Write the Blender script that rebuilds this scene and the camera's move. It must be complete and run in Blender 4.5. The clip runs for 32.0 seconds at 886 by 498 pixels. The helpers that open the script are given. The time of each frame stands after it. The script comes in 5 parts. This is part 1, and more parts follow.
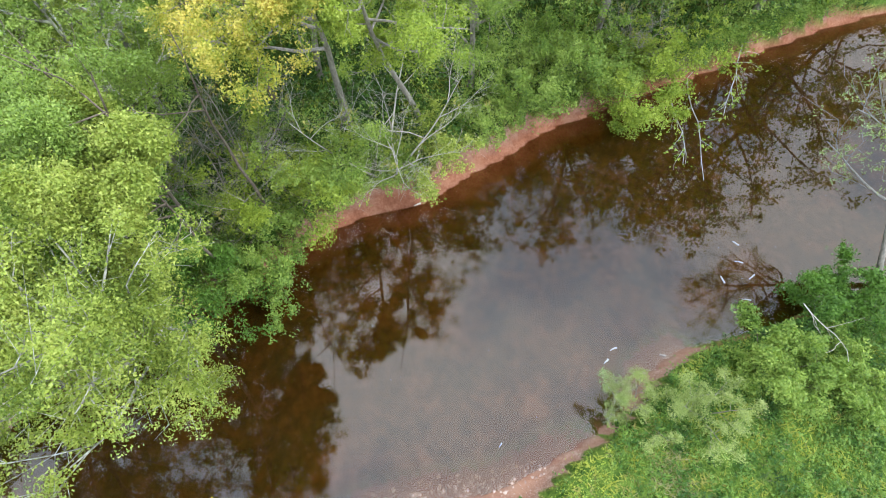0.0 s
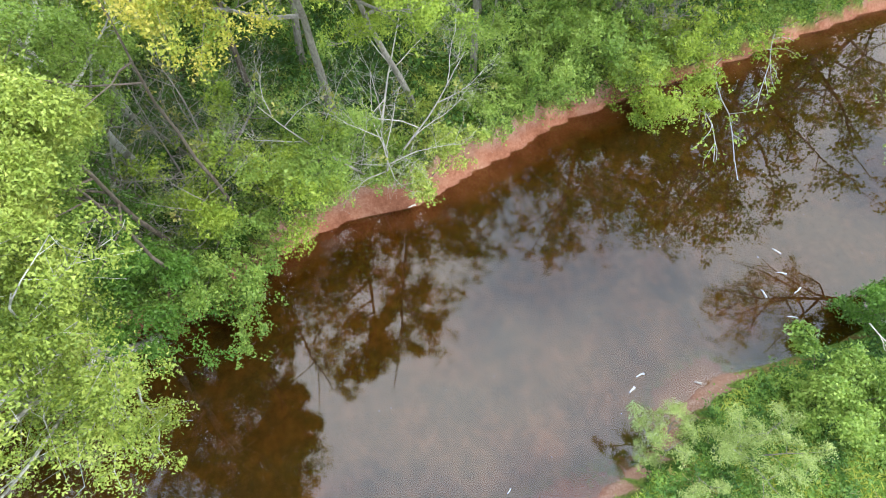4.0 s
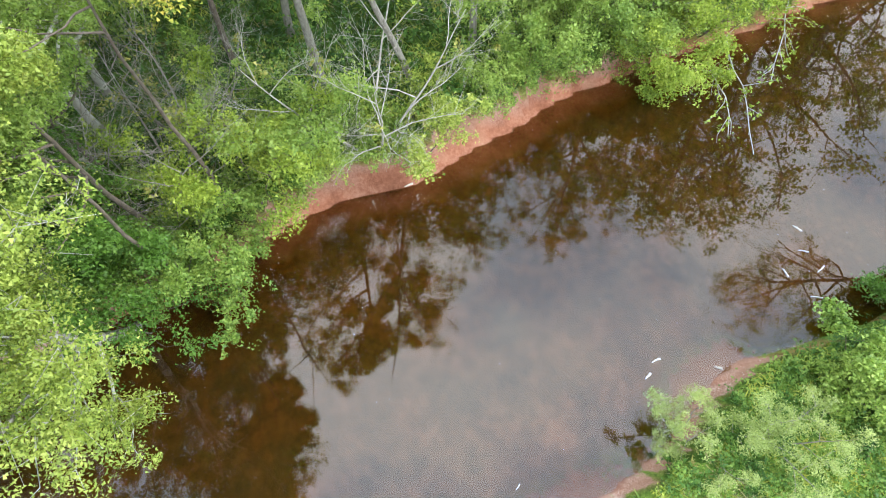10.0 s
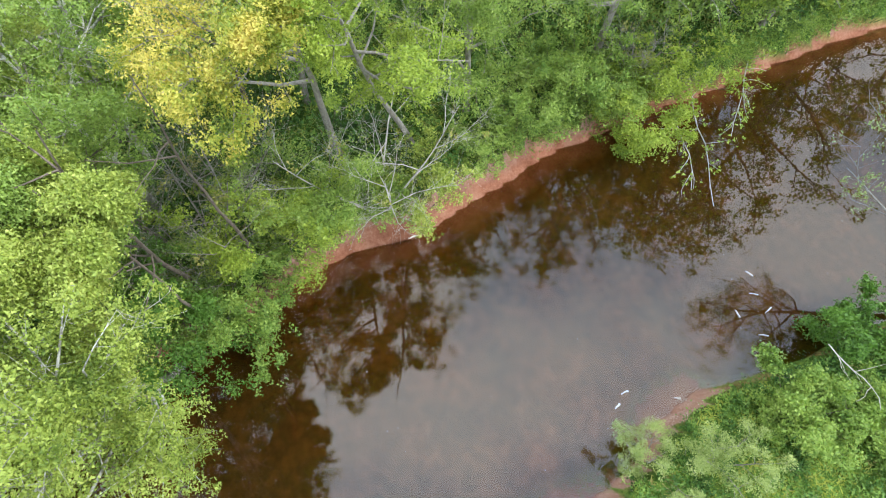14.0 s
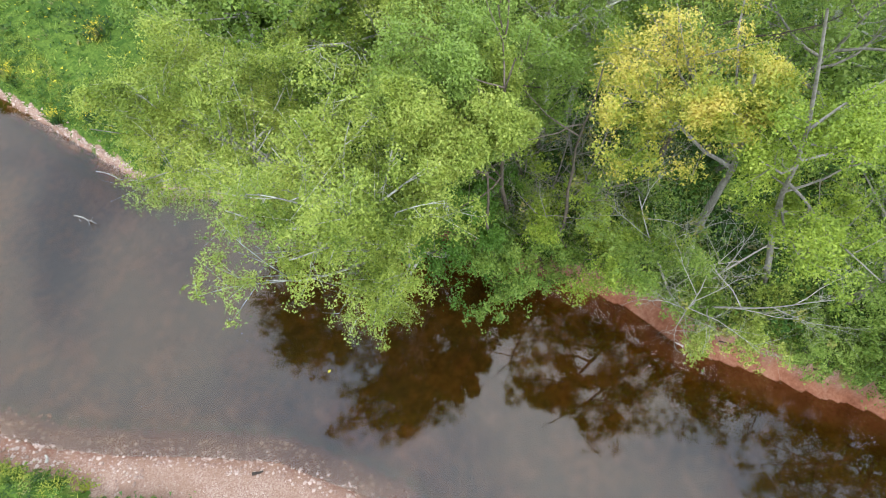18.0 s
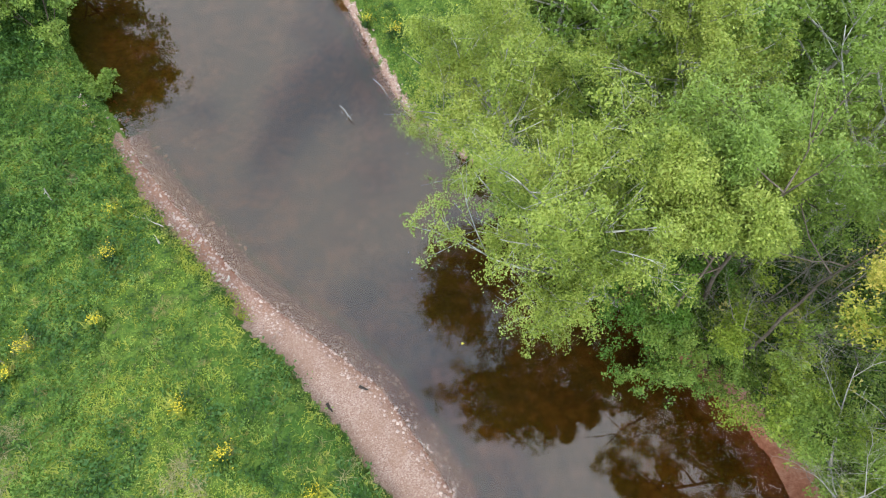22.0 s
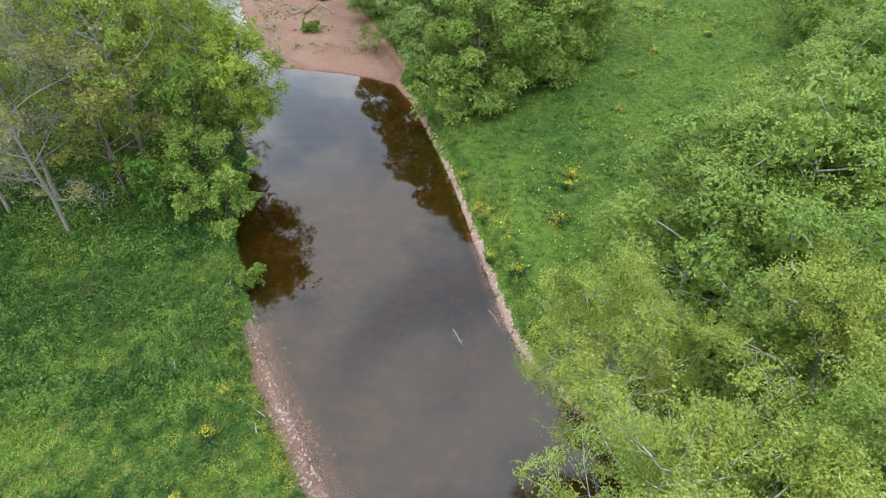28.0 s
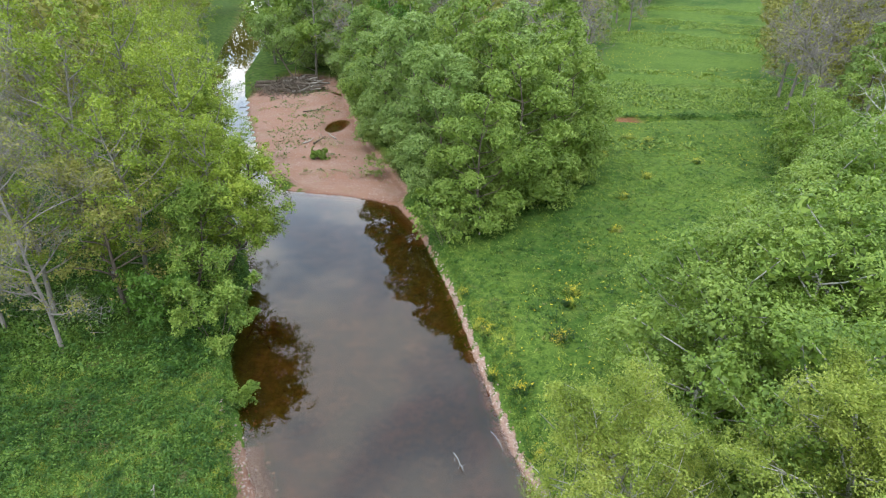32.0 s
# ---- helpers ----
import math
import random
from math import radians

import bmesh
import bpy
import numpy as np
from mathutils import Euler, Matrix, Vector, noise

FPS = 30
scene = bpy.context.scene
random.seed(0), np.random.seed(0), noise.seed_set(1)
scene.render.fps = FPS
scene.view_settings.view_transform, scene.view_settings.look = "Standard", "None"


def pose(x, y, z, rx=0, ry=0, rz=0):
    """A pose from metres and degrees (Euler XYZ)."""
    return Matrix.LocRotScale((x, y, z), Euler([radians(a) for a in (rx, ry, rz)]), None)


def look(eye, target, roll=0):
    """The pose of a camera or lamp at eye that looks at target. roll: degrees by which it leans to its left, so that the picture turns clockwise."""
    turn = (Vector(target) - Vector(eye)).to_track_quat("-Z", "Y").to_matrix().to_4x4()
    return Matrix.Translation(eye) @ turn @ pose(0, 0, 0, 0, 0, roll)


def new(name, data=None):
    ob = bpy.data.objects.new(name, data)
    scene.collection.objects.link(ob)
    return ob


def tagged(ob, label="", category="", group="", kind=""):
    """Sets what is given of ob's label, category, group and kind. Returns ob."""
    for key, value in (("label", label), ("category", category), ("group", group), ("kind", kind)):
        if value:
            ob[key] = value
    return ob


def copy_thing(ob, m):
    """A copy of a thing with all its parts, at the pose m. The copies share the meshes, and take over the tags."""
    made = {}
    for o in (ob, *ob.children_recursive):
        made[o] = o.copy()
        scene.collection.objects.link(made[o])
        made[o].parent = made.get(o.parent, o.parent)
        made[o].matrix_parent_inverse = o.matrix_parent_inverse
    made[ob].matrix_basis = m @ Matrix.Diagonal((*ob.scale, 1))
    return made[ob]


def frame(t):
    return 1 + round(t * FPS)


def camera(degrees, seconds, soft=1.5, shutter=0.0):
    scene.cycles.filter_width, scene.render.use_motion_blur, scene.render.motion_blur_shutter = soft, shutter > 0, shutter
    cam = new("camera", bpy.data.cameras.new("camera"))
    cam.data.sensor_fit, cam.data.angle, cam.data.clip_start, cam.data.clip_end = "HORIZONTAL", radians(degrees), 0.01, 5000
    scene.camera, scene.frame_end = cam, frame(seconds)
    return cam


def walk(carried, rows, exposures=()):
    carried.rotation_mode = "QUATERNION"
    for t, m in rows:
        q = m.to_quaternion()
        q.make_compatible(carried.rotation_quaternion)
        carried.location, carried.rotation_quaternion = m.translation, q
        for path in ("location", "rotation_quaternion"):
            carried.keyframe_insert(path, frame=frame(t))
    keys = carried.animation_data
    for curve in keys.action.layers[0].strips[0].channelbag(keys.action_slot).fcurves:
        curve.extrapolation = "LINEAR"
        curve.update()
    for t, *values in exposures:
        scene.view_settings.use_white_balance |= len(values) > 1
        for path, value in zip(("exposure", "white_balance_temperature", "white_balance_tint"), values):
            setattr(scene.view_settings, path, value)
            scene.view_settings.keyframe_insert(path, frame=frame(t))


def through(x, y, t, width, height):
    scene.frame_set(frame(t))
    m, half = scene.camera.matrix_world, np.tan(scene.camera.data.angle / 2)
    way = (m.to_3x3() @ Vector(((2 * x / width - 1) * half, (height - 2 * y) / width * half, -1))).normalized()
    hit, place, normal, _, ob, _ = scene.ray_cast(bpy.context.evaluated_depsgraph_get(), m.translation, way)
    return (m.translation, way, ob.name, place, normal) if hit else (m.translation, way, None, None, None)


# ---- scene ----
# A slow drone shot over a small red-banked creek: x to the right and y ahead of the last view, water level at z = 0.
cam = camera(75.37, 32.0, soft=1.05)
PATH = [
    (0, (-0.172, -0.356, 19.040), (4.503, -1.425, 10.266), -0.77),
    (0.5, (0.483, -0.585, 18.869), (5.320, -1.696, 10.187), -0.98),
    (1, (0.976, -0.703, 18.686), (5.827, -1.819, 10.013), -0.93),
    (1.5, (1.243, -0.738, 18.418), (6.025, -1.850, 9.706), -0.82),
    (2, (1.291, -0.725, 18.040), (6.043, -1.846, 9.313), -0.40),
    (2.5, (1.229, -0.669, 17.634), (6.003, -1.813, 8.922), -0.25),
    (3, (1.208, -0.630, 17.265), (5.975, -1.786, 8.550), 0.03),
    (3.5, (1.216, -0.642, 16.912), (5.975, -1.788, 8.192), -0.03),
    (5.5, (1.281, -0.636, 15.374), (6.036, -1.777, 6.651), -0.10),
    (6, (1.295, -0.576, 14.930), (6.046, -1.740, 6.208), 0.21),
    (6.5, (1.246, -0.552, 14.514), (6.017, -1.719, 5.803), 0.31),
    (7, (1.231, -0.533, 14.063), (6.023, -1.731, 5.368), 0.66),
    (7.5, (1.237, -0.491, 13.641), (6.024, -1.724, 4.948), 1.14),
    (8, (1.263, -0.499, 13.571), (6.044, -1.726, 4.874), 1.14),
    (8.5, (1.300, -0.509, 13.869), (6.055, -1.734, 5.158), 0.84),
    (9, (1.327, -0.538, 14.363), (6.065, -1.736, 5.639), 0.22),
    (9.5, (1.380, -0.504, 14.804), (6.088, -1.727, 6.067), 0.48),
    (10, (1.396, -0.549, 15.263), (6.094, -1.753, 6.517), 0.07),
    (10.5, (1.302, -0.542, 15.615), (6.038, -1.770, 6.894), 0.05),
    (11, (1.220, -0.508, 15.958), (5.981, -1.767, 7.255), 0.27),
    (11.5, (1.213, -0.486, 16.291), (5.975, -1.780, 7.593), 0.49),
    (12, (1.277, -0.517, 16.716), (6.019, -1.796, 8.005), 0.19),
    (12.5, (1.341, -0.547, 17.089), (6.070, -1.812, 8.369), -0.04),
    (13, (1.351, -0.578, 17.469), (6.084, -1.824, 8.749), -0.34),
    (13.5, (1.373, -0.603, 17.937), (6.088, -1.831, 9.204), -0.40),
    (15.5, (1.653, -0.557, 19.584), (6.363, -1.155, 10.783), 0.10),
    (16, (1.625, -0.591, 19.676), (6.358, -0.201, 10.875), -0.10),
    (16.5, (1.613, -0.574, 19.603), (6.301, 0.321, 10.816), -0.11),
    (17, (1.634, -0.624, 19.556), (6.142, 0.928, 10.766), -0.36),
    (17.5, (1.690, -0.645, 19.467), (5.759, 1.816, 10.671), -0.70),
    (18, (1.722, -0.723, 19.457), (5.174, 2.583, 10.673), -1.26),
    (18.5, (1.696, -0.654, 19.395), (4.430, 3.295, 10.624), -0.92),
    (19, (1.667, -0.609, 19.434), (3.547, 3.808, 10.662), -0.66),
    (19.5, (1.614, -0.565, 19.444), (2.783, 4.091, 10.672), -0.34),
    (20, (1.600, -0.558, 19.470), (2.753, 4.104, 10.699), -0.24),
    (20.5, (1.588, -0.557, 19.783), (2.724, 4.106, 11.010), -0.19),
    (21, (1.552, -0.561, 19.945), (2.656, 4.115, 11.175), -0.03),
    (21.5, (1.304, -0.495, 19.949), (2.411, 4.173, 11.175), 0.01),
    (22, (0.825, -0.393, 19.956), (1.949, 4.273, 11.183), 0.18),
    (22.5, (0.328, -0.361, 20.008), (0.993, 4.392, 11.235), 0.69),
    (23, (-0.014, -0.283, 19.962), (0.122, 4.506, 11.185), 0.50),
    (23.5, (-0.208, -0.234, 20.213), (-0.086, 4.546, 11.430), 0.35),
    (24, (-0.270, -0.199, 20.633), (-0.145, 4.572, 11.846), 0.43),
    (24.5, (-0.275, -0.163, 20.903), (-0.153, 4.596, 12.108), 0.37),
    (26.5, (-0.173, 0.309, 20.747), (-0.089, 6.048, 12.557), 0.21),
    (27, (-0.040, 0.005, 20.448), (0.004, 6.516, 12.859), 0.00),
    (27.5, (-0.012, -0.050, 20.373), (0.020, 7.098, 13.380), -0.16),
    (28, (-0.110, -0.076, 20.407), (-0.054, 7.636, 14.041), 0.13),
    (28.5, (-0.185, -0.068, 20.446), (-0.114, 8.142, 14.736), 0.32),
    (29, (-0.124, -0.039, 20.419), (-0.077, 8.622, 15.421), 0.18),
    (29.5, (-0.078, 0.040, 20.307), (-0.046, 9.094, 16.062), 0.12),
    (30, (-0.063, 0.057, 20.157), (-0.046, 9.441, 16.702), 0.10),
    (30.5, (0.000, 0.000, 20.000), (-0.000, 9.538, 16.996), 0.05),
    (31, (0.010, -0.028, 19.959), (0.010, 9.449, 16.765), 0.05),
    (31.5, (-0.023, -0.046, 19.944), (-0.008, 9.154, 16.024), 0.00),
    (32, (-0.063, -0.078, 19.963), (-0.031, 8.807, 15.374), 0.16),
]
EXPOSURES = [(0, -0.27), (3.0, -0.09), (5.5, 0.09), (8.0, 0.17), (10.0, 0.14), (13.0, -0.1), (16.0, -0.38), (19.0, -0.55), (23.0, -0.64), (28.0, -0.74), (29.0, -0.74), (30.0, -0.74), (30.5, -1.27), (31.0, -2.06), (31.5, -1.69), (32.0, -0.75)]
walk(cam, [(t, look(eye, target, roll)) for t, eye, target, roll in PATH], EXPOSURES)

# ---- world and sun ----
SUN_UP, SUN_ROUND = radians(52), radians(200)
world = bpy.data.worlds.new("overcast_sky")
scene.world = world
world.use_nodes = True
wn, wl = world.node_tree.nodes, world.node_tree.links
wn.clear()


def sky_node(kind, **values):
    n = wn.new(kind)
    for key, value in values.items():
        n.inputs[key].default_value = value
    return n


sky = wn.new("ShaderNodeTexSky")
sky.sky_type, sky.sun_disc, sky.sun_elevation, sky.sun_rotation = "NISHITA", False, SUN_UP, SUN_ROUND
sky_bg = sky_node("ShaderNodeBackground", Strength=0.13)
wl.new(sky.outputs[0], sky_bg.inputs[0])
coord = wn.new("ShaderNodeTexCoord")
part_of = wn.new("ShaderNodeSeparateXYZ")
wl.new(coord.outputs["Generated"], part_of.inputs[0])
flat = wn.new("ShaderNodeMath")
flat.operation, flat.inputs[1].default_value = "ADD", 0.22
wl.new(part_of.outputs[2], flat.inputs[0])
deck = wn.new("ShaderNodeVectorMath")
deck.operation = "DIVIDE"
wl.new(coord.outputs["Generated"], deck.inputs[0])
wl.new(flat.outputs[0], deck.inputs[1])
cloud = sky_node("ShaderNodeTexNoise", Scale=3.4, Detail=3.5, Roughness=0.45, Distortion=0.15)
wl.new(deck.outputs[0], cloud.inputs[0])
cloud_ramp = wn.new("ShaderNodeValToRGB")
cloud_ramp.color_ramp.elements[0].position, cloud_ramp.color_ramp.elements[0].color = 0.42, (0.55, 0.69, 0.88, 1)
cloud_ramp.color_ramp.elements[1].position, cloud_ramp.color_ramp.elements[1].color = 0.57, (0.94, 0.99, 1.04, 1)
wl.new(cloud.outputs[0], cloud_ramp.inputs[0])
cloud_bg = sky_node("ShaderNodeBackground", Strength=1.75)
wl.new(cloud_ramp.outputs[0], cloud_bg.inputs[0])
cover = wn.new("ShaderNodeValToRGB")
cover.color_ramp.elements[0].position, cover.color_ramp.elements[0].color = 0.28, (0.72, 0.72, 0.72, 1)
cover.color_ramp.elements[1].position, cover.color_ramp.elements[1].color = 0.5, (0.97, 0.97, 0.97, 1)
wl.new(cloud.outputs[0], cover.inputs[0])
# broken cloud: bright low down and overhead, dimmer between
climb = wn.new("ShaderNodeValToRGB")
for e, (p, v) in zip([*climb.color_ramp.elements, climb.color_ramp.elements.new(0.5)], ((0.33, 0.98), (1.0, 0.84), (0.56, 0.68))):
    e.position, e.color = p, (v, v, v, 1)
wl.new(part_of.outputs[2], climb.inputs[0])
bright = wn.new("ShaderNodeMath")
bright.operation, bright.inputs[1].default_value = "MULTIPLY", 4.75
wl.new(climb.outputs[0], bright.inputs[0])
wl.new(bright.outputs[0], cloud_bg.inputs[1])
sky_mix = wn.new("ShaderNodeMixShader")
wl.new(cover.outputs[0], sky_mix.inputs[0])
wl.new(sky_bg.outputs[0], sky_mix.inputs[1])
wl.new(cloud_bg.outputs[0], sky_mix.inputs[2])
wl.new(sky_mix.outputs[0], wn.new("ShaderNodeOutputWorld").inputs[0])

sun = new("sun", bpy.data.lights.new("sun", "SUN"))
sun.data.energy, sun.data.angle, sun.data.color = 2.6, radians(9), (1.0, 0.96, 0.9)
sun_way = Vector((math.sin(SUN_ROUND) * math.cos(SUN_UP), math.cos(SUN_ROUND) * math.cos(SUN_UP), math.sin(SUN_UP)))
sun.matrix_world = look(sun_way * 60, (0, 0, 0))


# ---- materials ----
class Nodes:
    """A small builder of node materials."""

    def __init__(self, name):
        self.mat = bpy.data.materials.new(name)
        self.mat.use_nodes = True
        self.tree = self.mat.node_tree
        self.tree.nodes.clear()
        self.out = self.tree.nodes.new("ShaderNodeOutputMaterial")

    def put(self, kind, **values):
        n = self.tree.nodes.new(kind)
        for key, value in values.items():
            socket = n.inputs[key.replace("_", " ")]
            if isinstance(value, bpy.types.NodeSocket):
                self.tree.links.new(value, socket)
            else:
                socket.default_value = value
        return n

    def noise(self, scale, detail=4.0, rough=0.55, where=None, distortion=0.0):
        n = self.put("ShaderNodeTexNoise", Scale=scale, Detail=detail, Roughness=rough, Distortion=distortion)
        self.tree.links.new(where or self.place(), n.inputs[0])
        return n.outputs[0]

    def place(self):
        return self.put("ShaderNodeNewGeometry").outputs["Position"]

    def ramp(self, fac, *stops):
        n = self.put("ShaderNodeValToRGB", Fac=fac)
        e = n.color_ramp.elements
        while len(e) < len(stops):
            e.new(0.5)
        for s, (p, c) in zip(e, stops):
            s.position, s.color = p, (*c, 1) if len(c) == 3 else c
        return n.outputs[0]

    def mix(self, fac, a, b, blend="MIX"):
        n = self.tree.nodes.new("ShaderNodeMix")
        n.data_type, n.blend_type = "RGBA", blend
        for i, v in ((0, fac), (6, a), (7, b)):
            if isinstance(v, bpy.types.NodeSocket):
                self.tree.links.new(v, n.inputs[i])
            else:
                n.inputs[i].default_value = v if i == 0 else (*v, 1)
        return n.outputs[2]

    def math(self, op, a, b=0.0):
        n = self.tree.nodes.new("ShaderNodeMath")
        n.operation = op
        for i, v in ((0, a), (1, b)):
            if isinstance(v, bpy.types.NodeSocket):
                self.tree.links.new(v, n.inputs[i])
            else:
                n.inputs[i].default_value = v
        return n.outputs[0]

    def bump(self, height, strength, distance):
        return self.put("ShaderNodeBump", Height=height, Strength=strength, Distance=distance).outputs[0]

    def end(self, shader):
        self.tree.links.new(shader, self.out.inputs[0])
        return self.mat


def leaf_material(name, dark, mid, light, through=0.24, mottled=0.0, dry=None):
    """Leaves that vary one by one and from patch to patch; mottled: how much more the patches differ, as in a meadow."""
    n = Nodes(name)
    one = n.put("ShaderNodeNewGeometry").outputs["Random Per Island"]
    patch = n.noise(0.55, 2.0)
    mixed = n.math("ADD", n.math("MULTIPLY", one, 0.45), n.math("MULTIPLY", patch, 0.62))
    if mottled:
        wide, small = n.noise(0.28, 3.0), n.noise(1.7, 3.0)
        spread = n.math("ADD", n.math("MULTIPLY", wide, 0.9), n.math("MULTIPLY", small, 1.4))
        mixed = n.math("ADD", mixed, n.math("MULTIPLY", n.math("SUBTRACT", spread, 1.15), mottled))
    col = n.ramp(mixed, (0.15, dark), (0.52, mid), (0.9, light))
    if dry:
        col = n.mix(n.ramp(n.noise(0.8, 4.0, 0.65), (0.55, (0, 0, 0)), (0.66, (0.8, 0.8, 0.8))), col, dry)
    gloss = n.put("ShaderNodeBsdfPrincipled", Base_Color=col, Roughness=0.5)
    gloss.inputs["Specular IOR Level"].default_value = 0.35
    thin = n.put("ShaderNodeBsdfTranslucent", Color=n.mix(1.0, col, (1.25, 1.2, 0.55), "MULTIPLY"))
    return n.end(two(n, through, gloss, thin))


def two(n, fac, a, b):
    m = n.tree.nodes.new("ShaderNodeMixShader")
    if isinstance(fac, bpy.types.NodeSocket):
        n.tree.links.new(fac, m.inputs[0])
    else:
        m.inputs[0].default_value = fac
    n.tree.links.new(a.outputs[0], m.inputs[1])
    n.tree.links.new(b.outputs[0], m.inputs[2])
    return m.outputs[0]


LEAF = {
    "spring": leaf_material("spring_leaf", (0.087, 0.155, 0.024), (0.186, 0.285, 0.047), (0.318, 0.420, 0.098), 0.24, 0.5),
    "pale": leaf_material("pale_leaf", (0.096, 0.154, 0.021), (0.252, 0.328, 0.051), (0.428, 0.480, 0.115), 0.24, 0.6),
    "fresh": leaf_material("fresh_leaf", (0.077, 0.151, 0.024), (0.168, 0.270, 0.043), (0.309, 0.410, 0.086), 0.24, 0.5),
    "deep": leaf_material("deep_green_leaf", (0.0376, 0.1, 0.0119), (0.0805, 0.18, 0.0213), (0.14, 0.26, 0.0382)),
    "lime": leaf_material("lime_leaf", (0.109, 0.176, 0.018), (0.228, 0.318, 0.034), (0.389, 0.465, 0.077), 0.24, 0.5),
    "gold": leaf_material("golden_leaf", (0.15, 0.22, 0.026), (0.35, 0.36, 0.05), (0.60, 0.50, 0.12), 0.3, 1.3),
    "willow": leaf_material("willow_leaf", (0.133, 0.194, 0.050), (0.276, 0.356, 0.109), (0.428, 0.499, 0.188), 0.3, 0.5),
    "bud": leaf_material("olive_bud", (0.120, 0.145, 0.030), (0.255, 0.263, 0.059), (0.401, 0.380, 0.118)),
    "blue": leaf_material("greyish_green_leaf", (0.092, 0.162, 0.034), (0.194, 0.297, 0.075), (0.324, 0.437, 0.140), 0.24, 0.5),
    "grass": leaf_material("grass_blade", (0.027, 0.074, 0.013), (0.102, 0.177, 0.022), (0.309, 0.344, 0.050), 0.25, 2.1, (0.299, 0.260, 0.099)),
    "field": leaf_material("field_grass_blade", (0.022, 0.070, 0.012), (0.082, 0.168, 0.021), (0.247, 0.327, 0.048), 0.25, 2.1, (0.239, 0.247, 0.094)),
    "dock": leaf_material("dock_leaf", (0.03, 0.095, 0.022), (0.065, 0.155, 0.032), (0.13, 0.23, 0.05), 0.25, 0.5),
    "straw": leaf_material("dry_grass", (0.152, 0.15, 0.06), (0.285, 0.26, 0.12), (0.399, 0.37, 0.20), 0.2),
    "flower": leaf_material("yellow_petal", (0.42, 0.36, 0.02), (0.62, 0.50, 0.03), (0.75, 0.64, 0.06), 0.2),
    "herb": leaf_material("herb_leaf", (0.030, 0.089, 0.015), (0.074, 0.168, 0.028), (0.189, 0.304, 0.056), 0.3, 1.3),
}


def bark_material(name, dark, light, patch=None):
    n = Nodes(name)
    long = n.put("ShaderNodeMapping", Vector=n.place(), Scale=(1.0, 1.0, 0.35)).outputs[0]
    grain = n.noise(14.0, 6.0, 0.65, long)
    col = n.ramp(grain, (0.3, dark), (0.7, light))
    if patch:
        col = n.mix(n.ramp(n.noise(2.6, 3.0), (0.47, (0, 0, 0)), (0.53, (1, 1, 1))), col, patch)
    b = n.put("ShaderNodeBsdfPrincipled", Base_Color=col, Roughness=0.9, Normal=n.bump(grain, 0.6, 0.02))
    return n.end(b.outputs[0])


BARK = {
    "grey": bark_material("grey_bark", (0.13, 0.115, 0.095), (0.33, 0.31, 0.27)),
    "brown": bark_material("brown_bark", (0.07, 0.052, 0.04), (0.19, 0.155, 0.12)),
    "white": bark_material("pale_mottled_bark", (0.15, 0.145, 0.125), (0.36, 0.35, 0.31), (0.50, 0.49, 0.44)),
    "dead": bark_material("weathered_dead_wood", (0.25, 0.23, 0.20), (0.52, 0.49, 0.44)),
    "bleached": bark_material("bleached_driftwood", (0.40, 0.36, 0.31), (0.68, 0.64, 0.58)),
    "haze": bark_material("grey_twig_bark", (0.16, 0.14, 0.125), (0.30, 0.275, 0.255)),
    "wet": bark_material("dark_wet_wood", (0.02, 0.016, 0.014), (0.07, 0.055, 0.045)),
}


